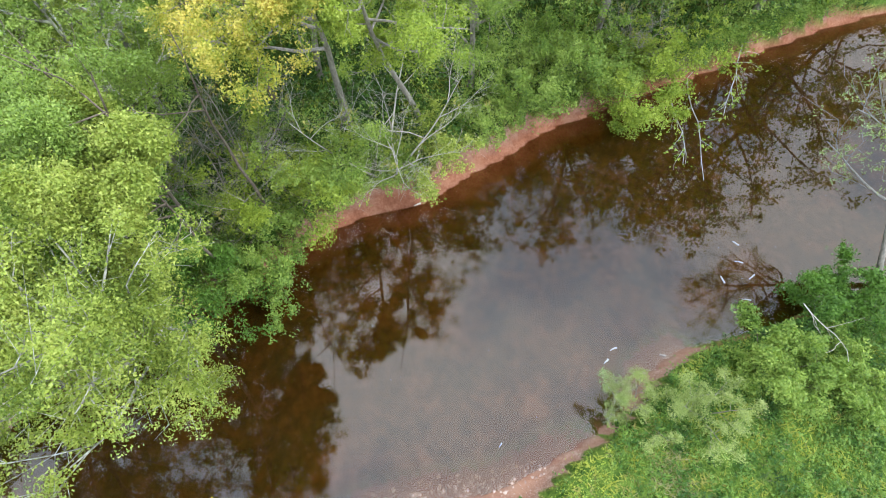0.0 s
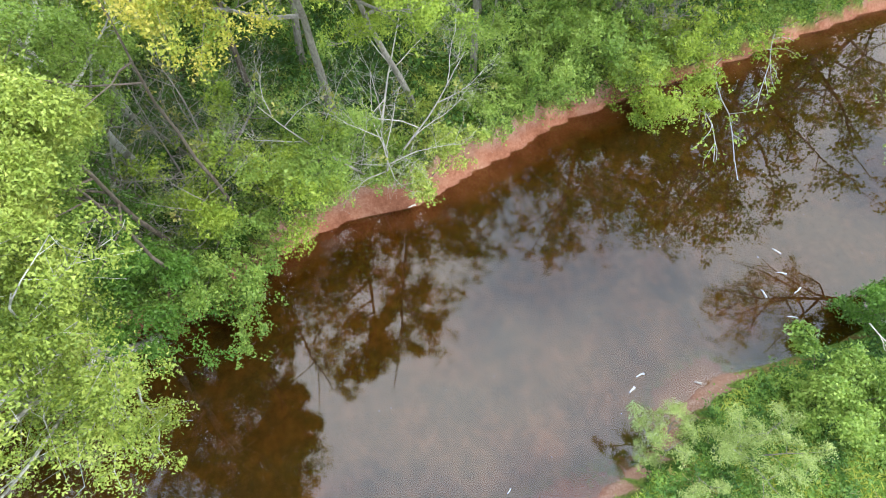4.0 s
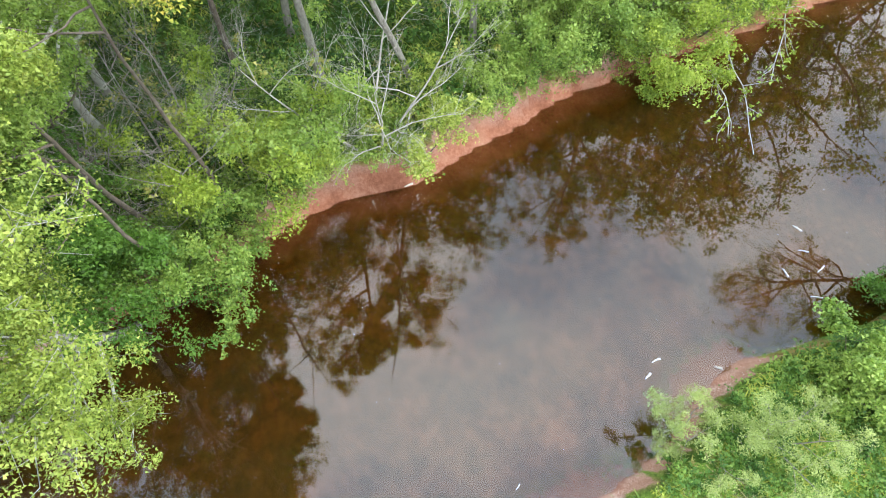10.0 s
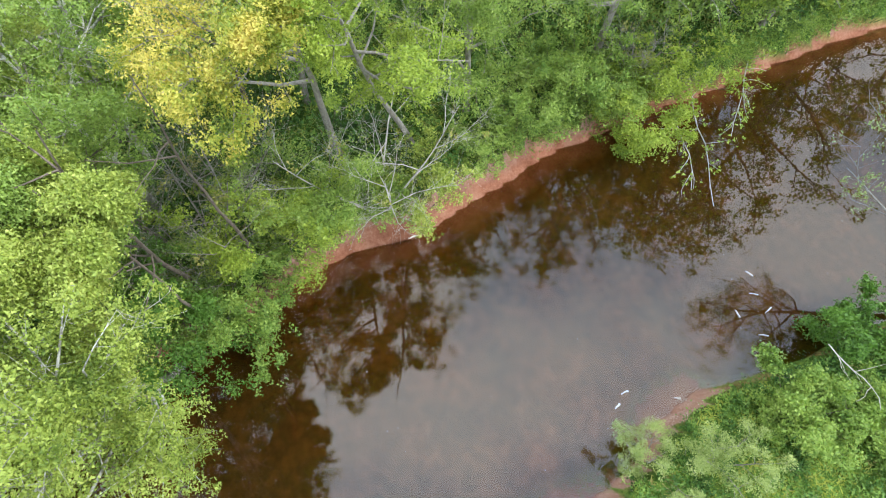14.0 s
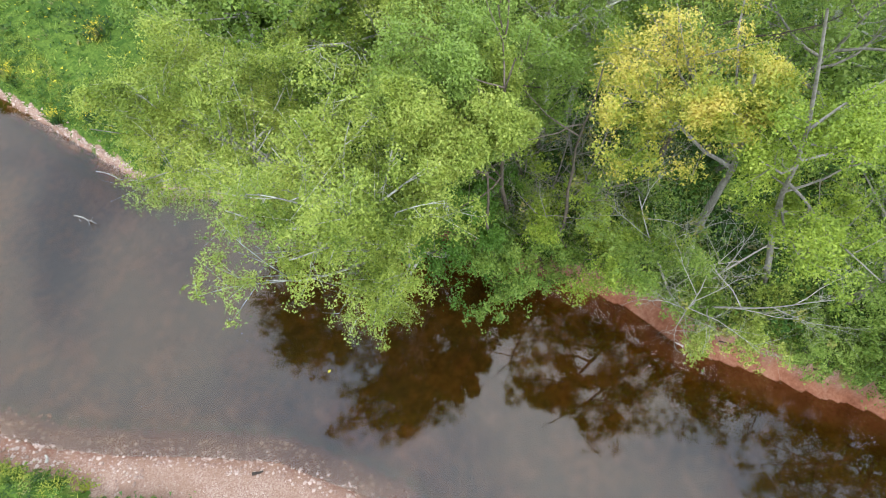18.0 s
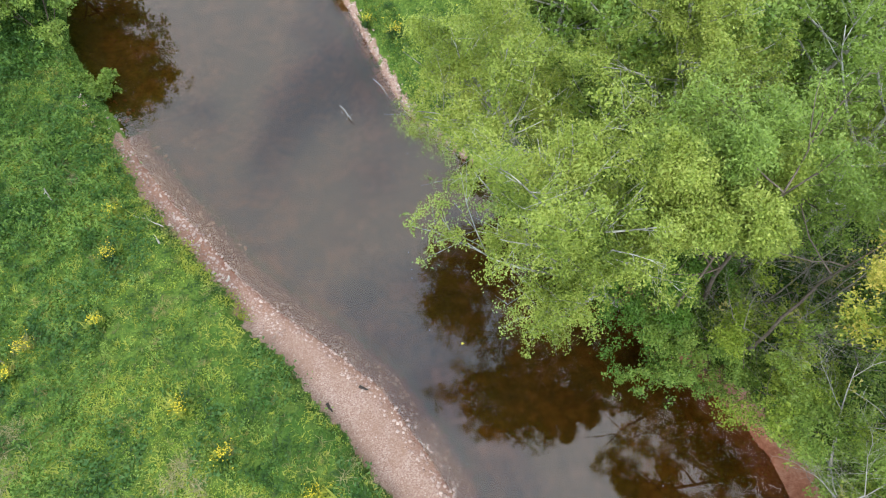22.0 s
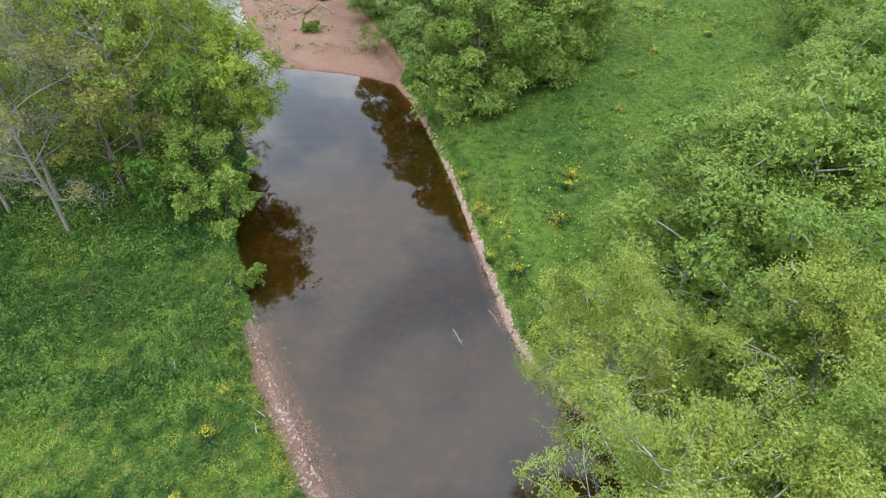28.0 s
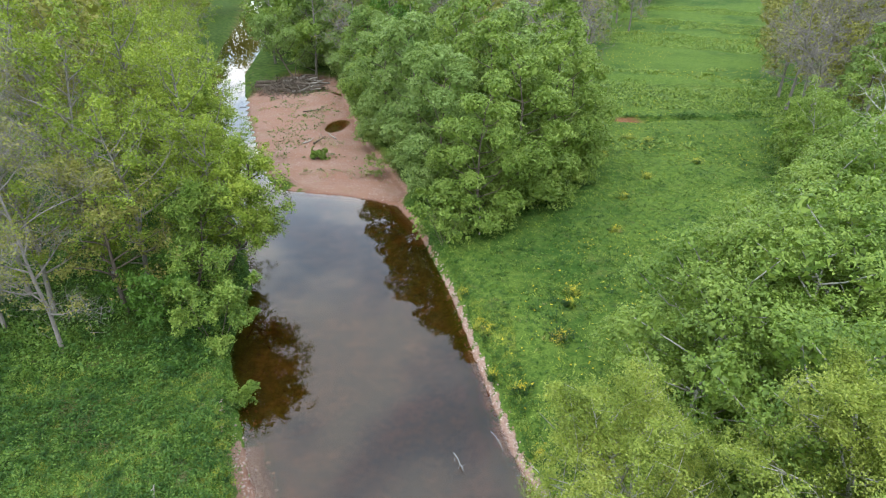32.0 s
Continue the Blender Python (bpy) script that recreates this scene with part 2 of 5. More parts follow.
def ground_material():
    n = Nodes("meadow_gravel_and_red_clay")
    big, mid, fine = n.noise(0.16, 3.0), n.noise(0.9, 4.0), n.noise(9.0, 5.0, 0.7)
    green = n.ramp(n.math("ADD", n.math("MULTIPLY", big, 0.5), n.math("MULTIPLY", mid, 0.5)), (0.36, (0.029, 0.080, 0.015)), (0.5, (0.068, 0.138, 0.025)), (0.62, (0.145, 0.215, 0.042)))
    green = n.mix(n.ramp(n.noise(0.45, 5.0, 0.6), (0.52, (0, 0, 0)), (0.70, (0.8, 0.8, 0.8))), green, (0.23, 0.245, 0.065))
    green = n.mix(n.ramp(n.noise(0.055, 4.0, 0.6), (0.40, (0, 0, 0)), (0.53, (0.95, 0.95, 0.95))), green, (0.165, 0.25, 0.042))
    green = n.mix(n.ramp(n.noise(2.3, 4.0, 0.65), (0.38, (0.75, 0.75, 0.75)), (0.54, (0, 0, 0))), green, (0.036, 0.095, 0.014))
    green = n.mix(n.ramp(fine, (0.35, (0.75, 0.75, 0.75)), (0.65, (0, 0, 0))), green, (0.03, 0.07, 0.012))
    stone = n.put("ShaderNodeTexVoronoi", Scale=30.0, Vector=n.place())
    pebble = n.ramp(n.put("ShaderNodeSeparateColor", Color=stone.outputs["Color"]).outputs[0], (0.0, (0.27, 0.165, 0.13)), (0.5, (0.37, 0.245, 0.195)), (1.0, (0.48, 0.36, 0.30)))
    pebble = n.mix(n.ramp(n.put("ShaderNodeSeparateXYZ", Vector=n.place()).outputs[2], (0.0, (0.85, 0.85, 0.85)), (0.07, (0, 0, 0))), pebble, (0.17, 0.085, 0.06))
    pebble = n.mix(n.ramp(mid, (0.42, (0, 0, 0)), (0.62, (0.7, 0.7, 0.7))), pebble, (0.30, 0.185, 0.135))
    clay = n.ramp(n.math("ADD", n.math("MULTIPLY", mid, 0.6), n.math("MULTIPLY", fine, 0.4)), (0.35, (0.17, 0.062, 0.033)), (0.5, (0.275, 0.118, 0.072)), (0.68, (0.40, 0.215, 0.145)))
    bed = n.ramp(n.math("ADD", n.math("MULTIPLY", n.noise(0.6, 5.0, 0.6), 0.7), n.math("MULTIPLY", n.noise(3.0, 3.0), 0.3)), (0.40, (0.06, 0.042, 0.02)), (0.52, (0.18, 0.118, 0.052)), (0.64, (0.37, 0.235, 0.135)))
    wood = n.ramp(mid, (0.35, (0.03, 0.065, 0.012)), (0.6, (0.07, 0.12, 0.02)), (0.75, (0.13, 0.10, 0.055)))

    ragged = n.math("MULTIPLY", n.math("SUBTRACT", n.noise(5.0, 4.0, 0.7), 0.5), 0.9)

    def mask(name, crisp=False):
        a = n.tree.nodes.new("ShaderNodeAttribute")
        a.attribute_name = name
        if not crisp:
            return a.outputs["Fac"]
        return n.ramp(n.math("ADD", a.outputs["Fac"], ragged), (0.40, (0, 0, 0)), (0.62, (1, 1, 1)))

    col = n.mix(mask("wood"), green, wood)
    col = n.mix(mask("gravel", True), col, pebble)
    col = n.mix(mask("clay"), col, clay)
    col = n.mix(mask("bed"), col, bed)
    tall = n.math("ADD", n.math("MULTIPLY", fine, 0.6), n.math("MULTIPLY", stone.outputs["Distance"], 0.3))
    b = n.put("ShaderNodeBsdfPrincipled", Base_Color=col, Roughness=0.95, Normal=n.bump(tall, 0.7, 0.06))
    b.inputs["Specular IOR Level"].default_value = 0.12
    return n.end(b.outputs[0])


def water_material():
    """Clear over the shallows, browner and darker with depth, with a still, mirroring surface."""
    n = Nodes("shallow_brown_water")
    ripple = n.math("ADD", n.noise(1.1, 3.0), n.math("MULTIPLY", n.noise(7.0, 2.0), 0.12))
    normal = n.bump(ripple, 0.012, 0.10)
    depth = n.tree.nodes.new("ShaderNodeAttribute")
    depth.attribute_name = "depth"
    deep = n.math("MULTIPLY", depth.outputs["Fac"], 1.9)
    clear = n.put("ShaderNodeBsdfTransparent", Color=n.ramp(deep, (0.0, (0.88, 0.76, 0.58)), (0.35, (0.62, 0.37, 0.12)), (1.0, (0.50, 0.28, 0.07))))
    murk = n.put("ShaderNodeBsdfDiffuse", Color=(0.063, 0.037, 0.008, 1))
    shine = n.put("ShaderNodeBsdfGlossy", Color=(1, 1, 1, 1), Roughness=0.004, Normal=normal)
    fresnel = n.put("ShaderNodeFresnel", IOR=1.62, Normal=normal)
    body = n.tree.nodes.new("ShaderNodeMixShader")
    n.tree.links.new(n.ramp(deep, (0.0, (0.05, 0.05, 0.05)), (0.8, (0.25, 0.25, 0.25))), body.inputs[0])
    n.tree.links.new(clear.outputs[0], body.inputs[1])
    n.tree.links.new(murk.outputs[0], body.inputs[2])
    return n.end(two(n, fresnel.outputs[0], body, shine))


def stone_material(name, dark, light):
    n = Nodes(name)
    rnd = n.put("ShaderNodeObjectInfo").outputs["Random"]
    isl = n.put("ShaderNodeNewGeometry").outputs["Random Per Island"]
    col = n.ramp(n.math("FRACT", n.math("ADD", rnd, isl)), (0.0, dark), (1.0, light))
    grain = n.noise(25.0, 4.0)
    col = n.mix(n.math("MULTIPLY", grain, 0.4), col, dark)
    return n.end(n.put("ShaderNodeBsdfPrincipled", Base_Color=col, Roughness=0.85, Normal=n.bump(grain, 0.4, 0.01)).outputs[0])


GROUND, WATER = ground_material(), water_material()
STONE = stone_material("pink_river_stone", (0.27, 0.17, 0.135), (0.64, 0.52, 0.46))
FOAM = stone_material("white_foam", (0.62, 0.64, 0.66), (0.85, 0.86, 0.87))

# ---- the lie of the land ----
# Right-hand bank looking upstream, from far downstream to the gravel bar, then the bar's channel side.
RIGHT_BANK = [(19, -140), (18.2, -60), (17.6, -26), (17.4, -23.2), (16.9, -20.7), (16.6, -18.5), (16.1, -16.6), (15.45, -12), (14.95, -10.3), (14.7, -8.8), (14.3, -7.5), (13.75, -6.5),
              (13.15, -4.6), (12.6, -3.4), (12.15, -2.1), (12.2, -0.8), (12.05, 0.5), (11.7, 1.7), (11.0, 3.2), (10.4, 4.4), (9.7, 7), (8.2, 11), (5.3, 14.4), (3.9, 16.6),
              (3.2, 18.4), (2.55, 21.9), (1.6, 26.8), (0.7, 31.6), (-0.4, 35.9), (-1.2, 39), (-2.3, 43), (-3.9, 46.7), (-5.9, 48), (-9, 49.2), (-11.9, 49.7),
              (-15.5, 51), (-18.4, 55.5), (-22, 65), (-27.5, 80), (-29.5, 87), (-36, 108), (-43, 146), (-55, 200), (-80, 300)]
LEFT_BANK = [(-92, 300), (-66, 200), (-53, 146), (-43, 110), (-35, 87), (-27, 64), (-21, 50), (-15.5, 40), (-12.8, 33), (-12.4, 29.7), (-11.9, 25.7), (-10.2, 21.6), (-9.4, 19.8), (-8.5, 17.6),
             (-7.2, 15.1), (-6.0, 13.1), (-4.7, 10.9), (-3.2, 9.0), (-1.5, 7.1), (0.0, 5.3), (1.0, 3.0), (1.6, 1.4), (1.5, -0.3), (1.25, -2.1), (1.6, -3.9),
             (2.0, -5.3), (2.5, -6.8), (3.6, -8.2), (4.1, -9.6), (4.1, -11.5), (4.3, -14), (4.8, -18), (5.4, -26), (6, -60), (7, -140)]
RIVER = np.array(RIGHT_BANK + LEFT_BANK, float)
BAR = np.array([(-3.9, 46.7), (-11.9, 49.7), (-18.4, 55.5), (-27.5, 80), (-29.5, 88), (-27, 108), (-19, 104), (-12, 78), (-9, 66), (-6, 58), (-3, 50)], float)


def inside(px, py, poly):
    x0, y0 = poly[:, 0], poly[:, 1]
    x1, y1 = np.roll(x0, -1), np.roll(y0, -1)
    hit = np.zeros(px.shape, bool)
    for a, b, c, d in zip(x0, y0, x1, y1):
        if b != d:
            hit ^= ((b > py) != (d > py)) & (px < (c - a) * (py - b) / (d - b) + a)
    return hit


def far_from(px, py, line, closed=True):
    best = np.full(px.shape, 1e9)
    n = len(line)
    for i in range(n if closed else n - 1):
        (ax, ay), (bx, by) = line[i], line[(i + 1) % n]
        ux, uy = bx - ax, by - ay
        k = np.clip(((px - ax) * ux + (py - ay) * uy) / (ux * ux + uy * uy), 0, 1)
        best = np.minimum(best, np.hypot(px - ax - k * ux, py - ay - k * uy))
    return best


def step(a, b, v):
    k = np.clip((v - a) / (b - a), 0, 1)
    return k * k * (3 - 2 * k)


def waves(px, py, scale, seed):
    """Smooth uneven ground from a few crossing waves."""
    r = np.random.RandomState(seed)
    total = 0
    for k in range(7):
        a, f, p = r.uniform(0, 6.28), scale * r.uniform(0.6, 2.2), r.uniform(0, 6.28)
        total = total + np.sin((px * math.cos(a) + py * math.sin(a)) * f + p) / 7
    return total


# Width of the bare shore: place and metres.
SHORE = [(-35, 87, 0.05), (-43, 110, 0.05), (-53, 146, 0.05), (-27, 64, 0.05), (-36, 108, 0.06), (-43, 146, 0.06), (1.6, 1.4, 1.7), (-0.2, 5.5, 1.9), (-3, 9, 1.25), (-4.9, 11, 0.65), (-7, 15, 0.7), (-8.4, 17.5, 0.5), (-9.6, 20, 0.12), (-10.4, 22, 0.06), (-12, 27, 0.05), (-12.6, 32, 0.05), (1.4, -2, 0.6), (2.2, -6, 0.25), (4.1, -8.9, 0.35), (4.1, -11, 0.14), (4.2, -14, 0.08), (5, -24, 0.1),
         (3.4, 18.4, 0.26), (2.3, 23, 0.26), (0.7, 31.6, 0.24), (-0.4, 36, 0.15), (-2, 43, 0.4), (9.5, 7, 0.3), (6, 14, 0.2), (11, 3.4, 0.25), (11.7, 1.7, 0.35), (12.0, 0, 0.5), (12.1, -2, 0.6), (13.0, -4.5, 0.55),
         (14.0, -7, 0.42), (14.8, -9, 0.3), (15.5, -12, 0.12), (16.2, -16.6, 0.14), (17, -21, 0.16), (17.5, -25, 0.16)]


def land(px, py):
    """Height, and how much each ground cover shows, at arrays of places."""
    wet = inside(px, py, RIVER)
    d = far_from(px, py, RIVER)
    bar = inside(px, py, BAR)
    d_bar = np.where(bar, -1, 1) * far_from(px, py, BAR)
    weight, width = 0, 0
    for x, y, w in SHORE:
        k = 1 / ((px - x) ** 2 + (py - y) ** 2 + 0.3) ** 2
        weight, width = weight + k, width + k * w
    width = width / weight * (1 + 0.16 * waves(px, py, 1.6, 5) + 0.07 * waves(px, py, 5.0, 6))
    d_right = far_from(px, py, np.array(RIGHT_BANK), False)
    outer = (px > 8.5) & (py < 8)
    outer_near = step(9.5, 11.5, px) * (1 - step(4, 9, py))
    top = 1.0 + 0.22 * waves(px, py, 0.45, 1) + 0.06 * waves(px, py, 2.2, 2) + 0.08 * waves(px, py, 4.5, 13)
    top = top + 0.35 * outer_near
    # the far field climbs slowly, the woods stay level
    top = top + 7.5 * step(80, 320, py) * step(-20, 60, px) + 3 * step(350, 1400, np.hypot(px, py))
    shore = (0.24 + 0.05 * waves(px, py, 6.0, 3)) * np.clip(d / np.maximum(width, 0.1), 0, 1)
    field_side = (d_right < d + 0.01) & ~outer & (py > 12)
    cut = np.where(outer, 0.4, np.where(field_side, 1.1, np.where(py > 18, 0.7, 0.25)))
    z = shore + (top - shore) * step(0, 1, (d - width * np.where(outer, 0.55, 1.0)) / cut)
    z_bar = 0.02 + 0.48 * step(0, 5, -d_bar) + 0.10 * waves(px, py, 0.9, 8) * step(0, 3, -d_bar)
    z_bar = z_bar + 0.9 * np.exp(-((px + 17.5) ** 2 + (py - 88.5) ** 2) / 9) * step(0, 1.5, -d_bar)
    z_bar = z_bar - 0.75 * np.exp(-(((px + 14.0) / 1.3) ** 2 + ((py - 72.5) / 3.2) ** 2)) - 0.7 * np.exp(-(((px + 18.5) / 2.2) ** 2 + ((py - 91) / 1.8) ** 2))
    on_bar = step(-0.8, 0.3, -d_bar)
    z = np.where(wet, z, z * (1 - on_bar) + z_bar * on_bar)
    slope = np.where(d_right < d + 0.01, 0.26, 0.15) + 0.5 * (1 - step(0.08, 0.3, width))
    bed = -np.minimum(0.75, d * slope) + 0.05 * waves(px, py, 1.3, 4) * step(0, 1.5, d)
    shelf = outer & (d_right < d + 0.01)
    bed = np.where(shelf, -np.minimum(0.75, 0.07 * d + 0.45 * np.maximum(0, d - 0.95)) + 0.03 * waves(px, py, 2.3, 4) * step(0, 1, d), bed)
    z = np.where(wet, bed, z)
    # a shallow washed-out gully across the far field
    gully = np.exp(-(((py - 73.5 - 0.06 * (px - 24)) / 0.9) ** 2)) * step(16, 20, px) * (1 - step(38, 42, px))
    z = z - 0.7 * gully * ~wet
    gravel = np.where(wet, 0, np.maximum((1 - step(0.92, 1.1, d / np.maximum(width, 0.1))) * step(0.08, 0.22, width), on_bar * (0.75 + 0.25 * waves(px, py, 1.2, 11))))
    gravel = np.where(wet & (d < 1.6), (1 - step(0.2, 1.6, d)) * step(0.1, 0.4, width), gravel)
    clay = np.where(outer, (1 - step(0.75, 1.15, d / np.maximum(width, 0.1))) * np.where(wet, 1 - step(0.5, 2.0, d), 1), 0)
    clay = np.where(wet & outer, 1 - step(0.3, 1.9, d), clay)
    clay = np.where((py < 0.5) & (px < 8) & ~wet & (d < width), 0.55, clay)
    clay = np.where((py > 9) & (px < 0) & ~wet & (d < width) & (width > 0.15), 0.4 + 0.5 * waves(px, py, 1.5, 12), clay)
    clay = np.maximum(clay, on_bar * (0.32 + 0.3 * waves(px, py, 0.8, 74)) * ~wet)
    clay = np.maximum(clay, 0.9 * (1 - step(0.6, 1.1, np.hypot((px - 24.3) / 2.1, (py - 73.6) / 1.6) + 0.25 * waves(px, py, 1.5, 63))))
    wood = np.where(outer & ~wet, step(0.5, 2.5, d), 0) * (1 - step(5, 9, py))
    wood = np.maximum(wood, np.where(px < -12, step(21, 25, py), 0) * ~wet * (1 - on_bar))
    return z, np.clip(gravel, 0, 1), np.clip(clay, 0, 1), np.where(wet, step(0.3, 1.6, d), 0.0), wood


def height(x, y):
    return float(land(np.array([float(x)]), np.array([float(y)]))[0][0])


def axis(end_lo, *rest):
    """Grid lines: bounds and the spacing between them, by turns; outside, the spacing grows to the ends."""
    *marks, end_hi = rest
    mid = []
    for lo, fine, hi in zip(marks[0::2], marks[1::2], marks[2::2]):
        mid += list(np.arange(lo, hi - fine * 0.5, fine))
    grow, v, s = [], marks[-1], marks[-2]
    while v < end_hi:
        grow.append(v)
        s *= 1.12
        v += s
    back, v, s = [], marks[0], marks[1]
    while v > end_lo:
        s *= 1.12
        v -= s
        back.append(v)
    return np.array(back[::-1] + mid + grow)


def raw_mesh(name, verts, faces, mats=(), smooth=False):
    """A mesh from arrays: verts (n, 3), faces (m, k)."""
    me = bpy.data.meshes.new(name)
    verts, faces = np.asarray(verts, np.float32), np.asarray(faces, np.int32)
    m, k = faces.shape
    me.vertices.add(len(verts))
    me.vertices.foreach_set("co", verts.ravel())
    me.loops.add(m * k)
    me.loops.foreach_set("vertex_index", faces.ravel())
    me.polygons.add(m)
    me.polygons.foreach_set("loop_start", np.arange(0, m * k, k, dtype=np.int32))
    if smooth:
        me.polygons.foreach_set("use_smooth", np.ones(m, bool))
    for mat in mats:
        me.materials.append(mat)
    me.update(calc_edges=True)
    return me


def grid_faces(nx, ny):
    i = np.arange(nx * ny).reshape(ny, nx)
    return np.stack([i[:-1, :-1], i[:-1, 1:], i[1:, 1:], i[1:, :-1]], -1).reshape(-1, 4)


gx, gy = axis(-2600, -52, 0.9, -16, 0.26, 19, 0.8, 46, 2600), axis(-2600, -28, 0.26, 50, 0.6, 112, 1.6, 160, 2600)
GX, GY = np.meshgrid(gx, gy)
gz, gravel_mask, clay_mask, bed_mask, wood_mask = land(GX.ravel(), GY.ravel())
ground_mesh = raw_mesh("ground", np.stack([GX.ravel(), GY.ravel(), gz], -1), grid_faces(len(gx), len(gy)), [GROUND], True)
for mask_name, values in (("gravel", gravel_mask), ("clay", clay_mask), ("bed", bed_mask), ("wood", wood_mask)):
    ground_mesh.attributes.new(mask_name, "FLOAT", "POINT").data.foreach_set("value", values.astype(np.float32))
ground = tagged(new("ground", ground_mesh), "green meadow with pink gravel shores and red clay creek bank", "ground", kind="structure")

wx, wy = axis(-100, -52, 1.0, -15, 0.5, 19, 60), axis(-150, -26, 0.5, 52, 1.0, 112, 310)
WX, WY = np.meshgrid(wx, wy)
water_mesh = raw_mesh("water", np.stack([WX.ravel(), WY.ravel(), np.zeros(WX.size)], -1), grid_faces(len(wx), len(wy)), [WATER], True)
water_mesh.attributes.new("depth", "FLOAT", "POINT").data.foreach_set("value", np.clip(-land(WX.ravel(), WY.ravel())[0], 0, 2).astype(np.float32))
water = tagged(new("water", water_mesh), "calm shallow brown creek reflecting trees and cloudy sky", "water", kind="structure")


# ---- building blocks ----
def part(name, me, parent, label=""):
    ob = new(name, me)
    ob.parent = parent
    return tagged(ob, label)


def tubes(segments, sides):
    """Verts and faces of tapered tubes, from rows of start, end and the two radii."""
    s = np.asarray(segments, float)
    a, b, ra, rb = s[:, 0:3], s[:, 3:6], s[:, 6], s[:, 7]
    w = b - a
    w = w / (np.linalg.norm(w, axis=1, keepdims=True) + 1e-9)
    ref = np.where(np.abs(w[:, 2:3]) > 0.9, [[1.0, 0, 0]], [[0, 0, 1.0]])
    u = np.cross(w, ref)
    u /= np.linalg.norm(u, axis=1, keepdims=True)
    v = np.cross(w, u)
    ang = np.arange(sides) * 2 * math.pi / sides
    ring = u[:, None] * np.cos(ang)[None, :, None] + v[:, None] * np.sin(ang)[None, :, None]
    verts = np.concatenate([a[:, None] + ring * ra[:, None, None], b[:, None] + ring * rb[:, None, None]], 1).reshape(-1, 3)
    k = np.arange(sides)
    face = np.stack([k, (k + 1) % sides, (k + 1) % sides + sides, k + sides], -1)
    faces = (face[None] + (np.arange(len(s)) * 2 * sides)[:, None, None]).reshape(-1, 4)
    return verts, faces


def chain(points, r0, r1, sides=7):
    """One smooth tapered tube along points, closed at the tip."""
    p = np.asarray(points, float)
    n = len(p)
    t = np.gradient(p, axis=0)
    t /= np.linalg.norm(t, axis=1, keepdims=True) + 1e-9
    ref = np.array([0.31, 0.95, 0.05]) if abs(t[0][2]) > 0.6 else np.array([0.05, 0.1, 0.99])
    u = np.cross(t, ref)
    u /= np.linalg.norm(u, axis=1, keepdims=True)
    v = np.cross(t, u)
    ang = np.arange(sides) * 2 * math.pi / sides
    r = r0 + (r1 - r0) * np.linspace(0, 1, n) ** 0.85
    verts = (p[:, None] + (u[:, None] * np.cos(ang)[None, :, None] + v[:, None] * np.sin(ang)[None, :, None]) * r[:, None, None]).reshape(-1, 3)
    k = np.arange(sides)
    face = np.stack([k, (k + 1) % sides, (k + 1) % sides + sides, k + sides], -1)
    return verts, (face[None] + (np.arange(n - 1) * sides)[:, None, None]).reshape(-1, 4)


def joined(pieces):
    verts, faces, base = [], [], 0
    for v, f in pieces:
        verts.append(v)
        faces.append(np.asarray(f) + base)
        base += len(v)
    return np.concatenate(verts), np.concatenate(faces)


def leaves(rng, centres, size, up=0.9, slim=0.8, spread=0.4, nor=None):
    """Small pointed leaves at the centres, most of them facing up or the way of nor."""
    n = len(centres)
    if nor is None:
        nor = rng.normal(size=(n, 3)) * 0.75 + [0, 0, up]
    nor = np.asarray(nor)
    nor = nor / np.linalg.norm(nor, axis=1, keepdims=True)
    way = np.cross(nor, rng.normal(size=(n, 3)))
    way /= np.linalg.norm(way, axis=1, keepdims=True) + 1e-9
    side = np.cross(nor, way)
    s = (size * rng.uniform(1 - spread, 1 + spread, n))[:, None]
    slim = slim * rng.uniform(0.65, 1.1, (n, 1))
    c = np.asarray(centres)
    tri = np.stack([c + way * s * 0.6, c - way * s * 0.4 + side * s * slim * 0.5, c - way * s * 0.4 - side * s * slim * 0.5], 1)
    return tri.reshape(-1, 3), np.arange(3 * n).reshape(-1, 3)


def unit(v):
    return v / (np.linalg.norm(v, axis=-1, keepdims=True) + 1e-9)


def sprays(rng, sites, out, per, reach, size, slim=0.8, loose=0.75):
    """Flat, uneven sprays of leaves round the sites, tilted outwards along out."""
    n = len(sites)
    nor = unit(out * 0.6 + [0, 0, 0.75] + rng.normal(size=(n, 3)) * 0.3)
    u = unit(np.cross(nor, rng.normal(size=(n, 3))))
    v = np.cross(nor, u)
    a = rng.uniform(0, 6.283, (n, per))
    r = np.sqrt(rng.uniform(0, 1, (n, per))) * (1 + 0.4 * np.sin(3 * a + rng.uniform(0, 6.28, (n, 1))))
    reach = reach * rng.uniform(0.6, 1.3, (n, 1))
    narrow = rng.uniform(0.5, 1.0, (n, 1))
    lift = rng.normal(size=(n, per)) * 0.17 - r * r * 0.16
    spot = sites[:, None] + u[:, None] * (r * reach * np.cos(a))[..., None] + v[:, None] * (r * reach * narrow * np.sin(a))[..., None] + nor[:, None] * (lift * reach)[..., None]
    face = nor[:, None] + rng.normal(size=(n, per, 3)) * loose
    return leaves(rng, spot.reshape(-1, 3), size, slim=slim, nor=face.reshape(-1, 3))


def bend(rng, start, way, length, rise, steps=5, wander=0.14):
    """A branch's path: it sets out along way and bends up (or down) on its course."""
    p, d, out = np.array(start, float), np.array(way, float) / np.linalg.norm(way), []
    for _ in range(steps + 1):
        out.append(p.copy())
        d = d + rng.normal(size=3) * wander + [0, 0, rise / steps]
        d /= np.linalg.norm(d)
        p = p + d * length / steps
    return np.array(out)


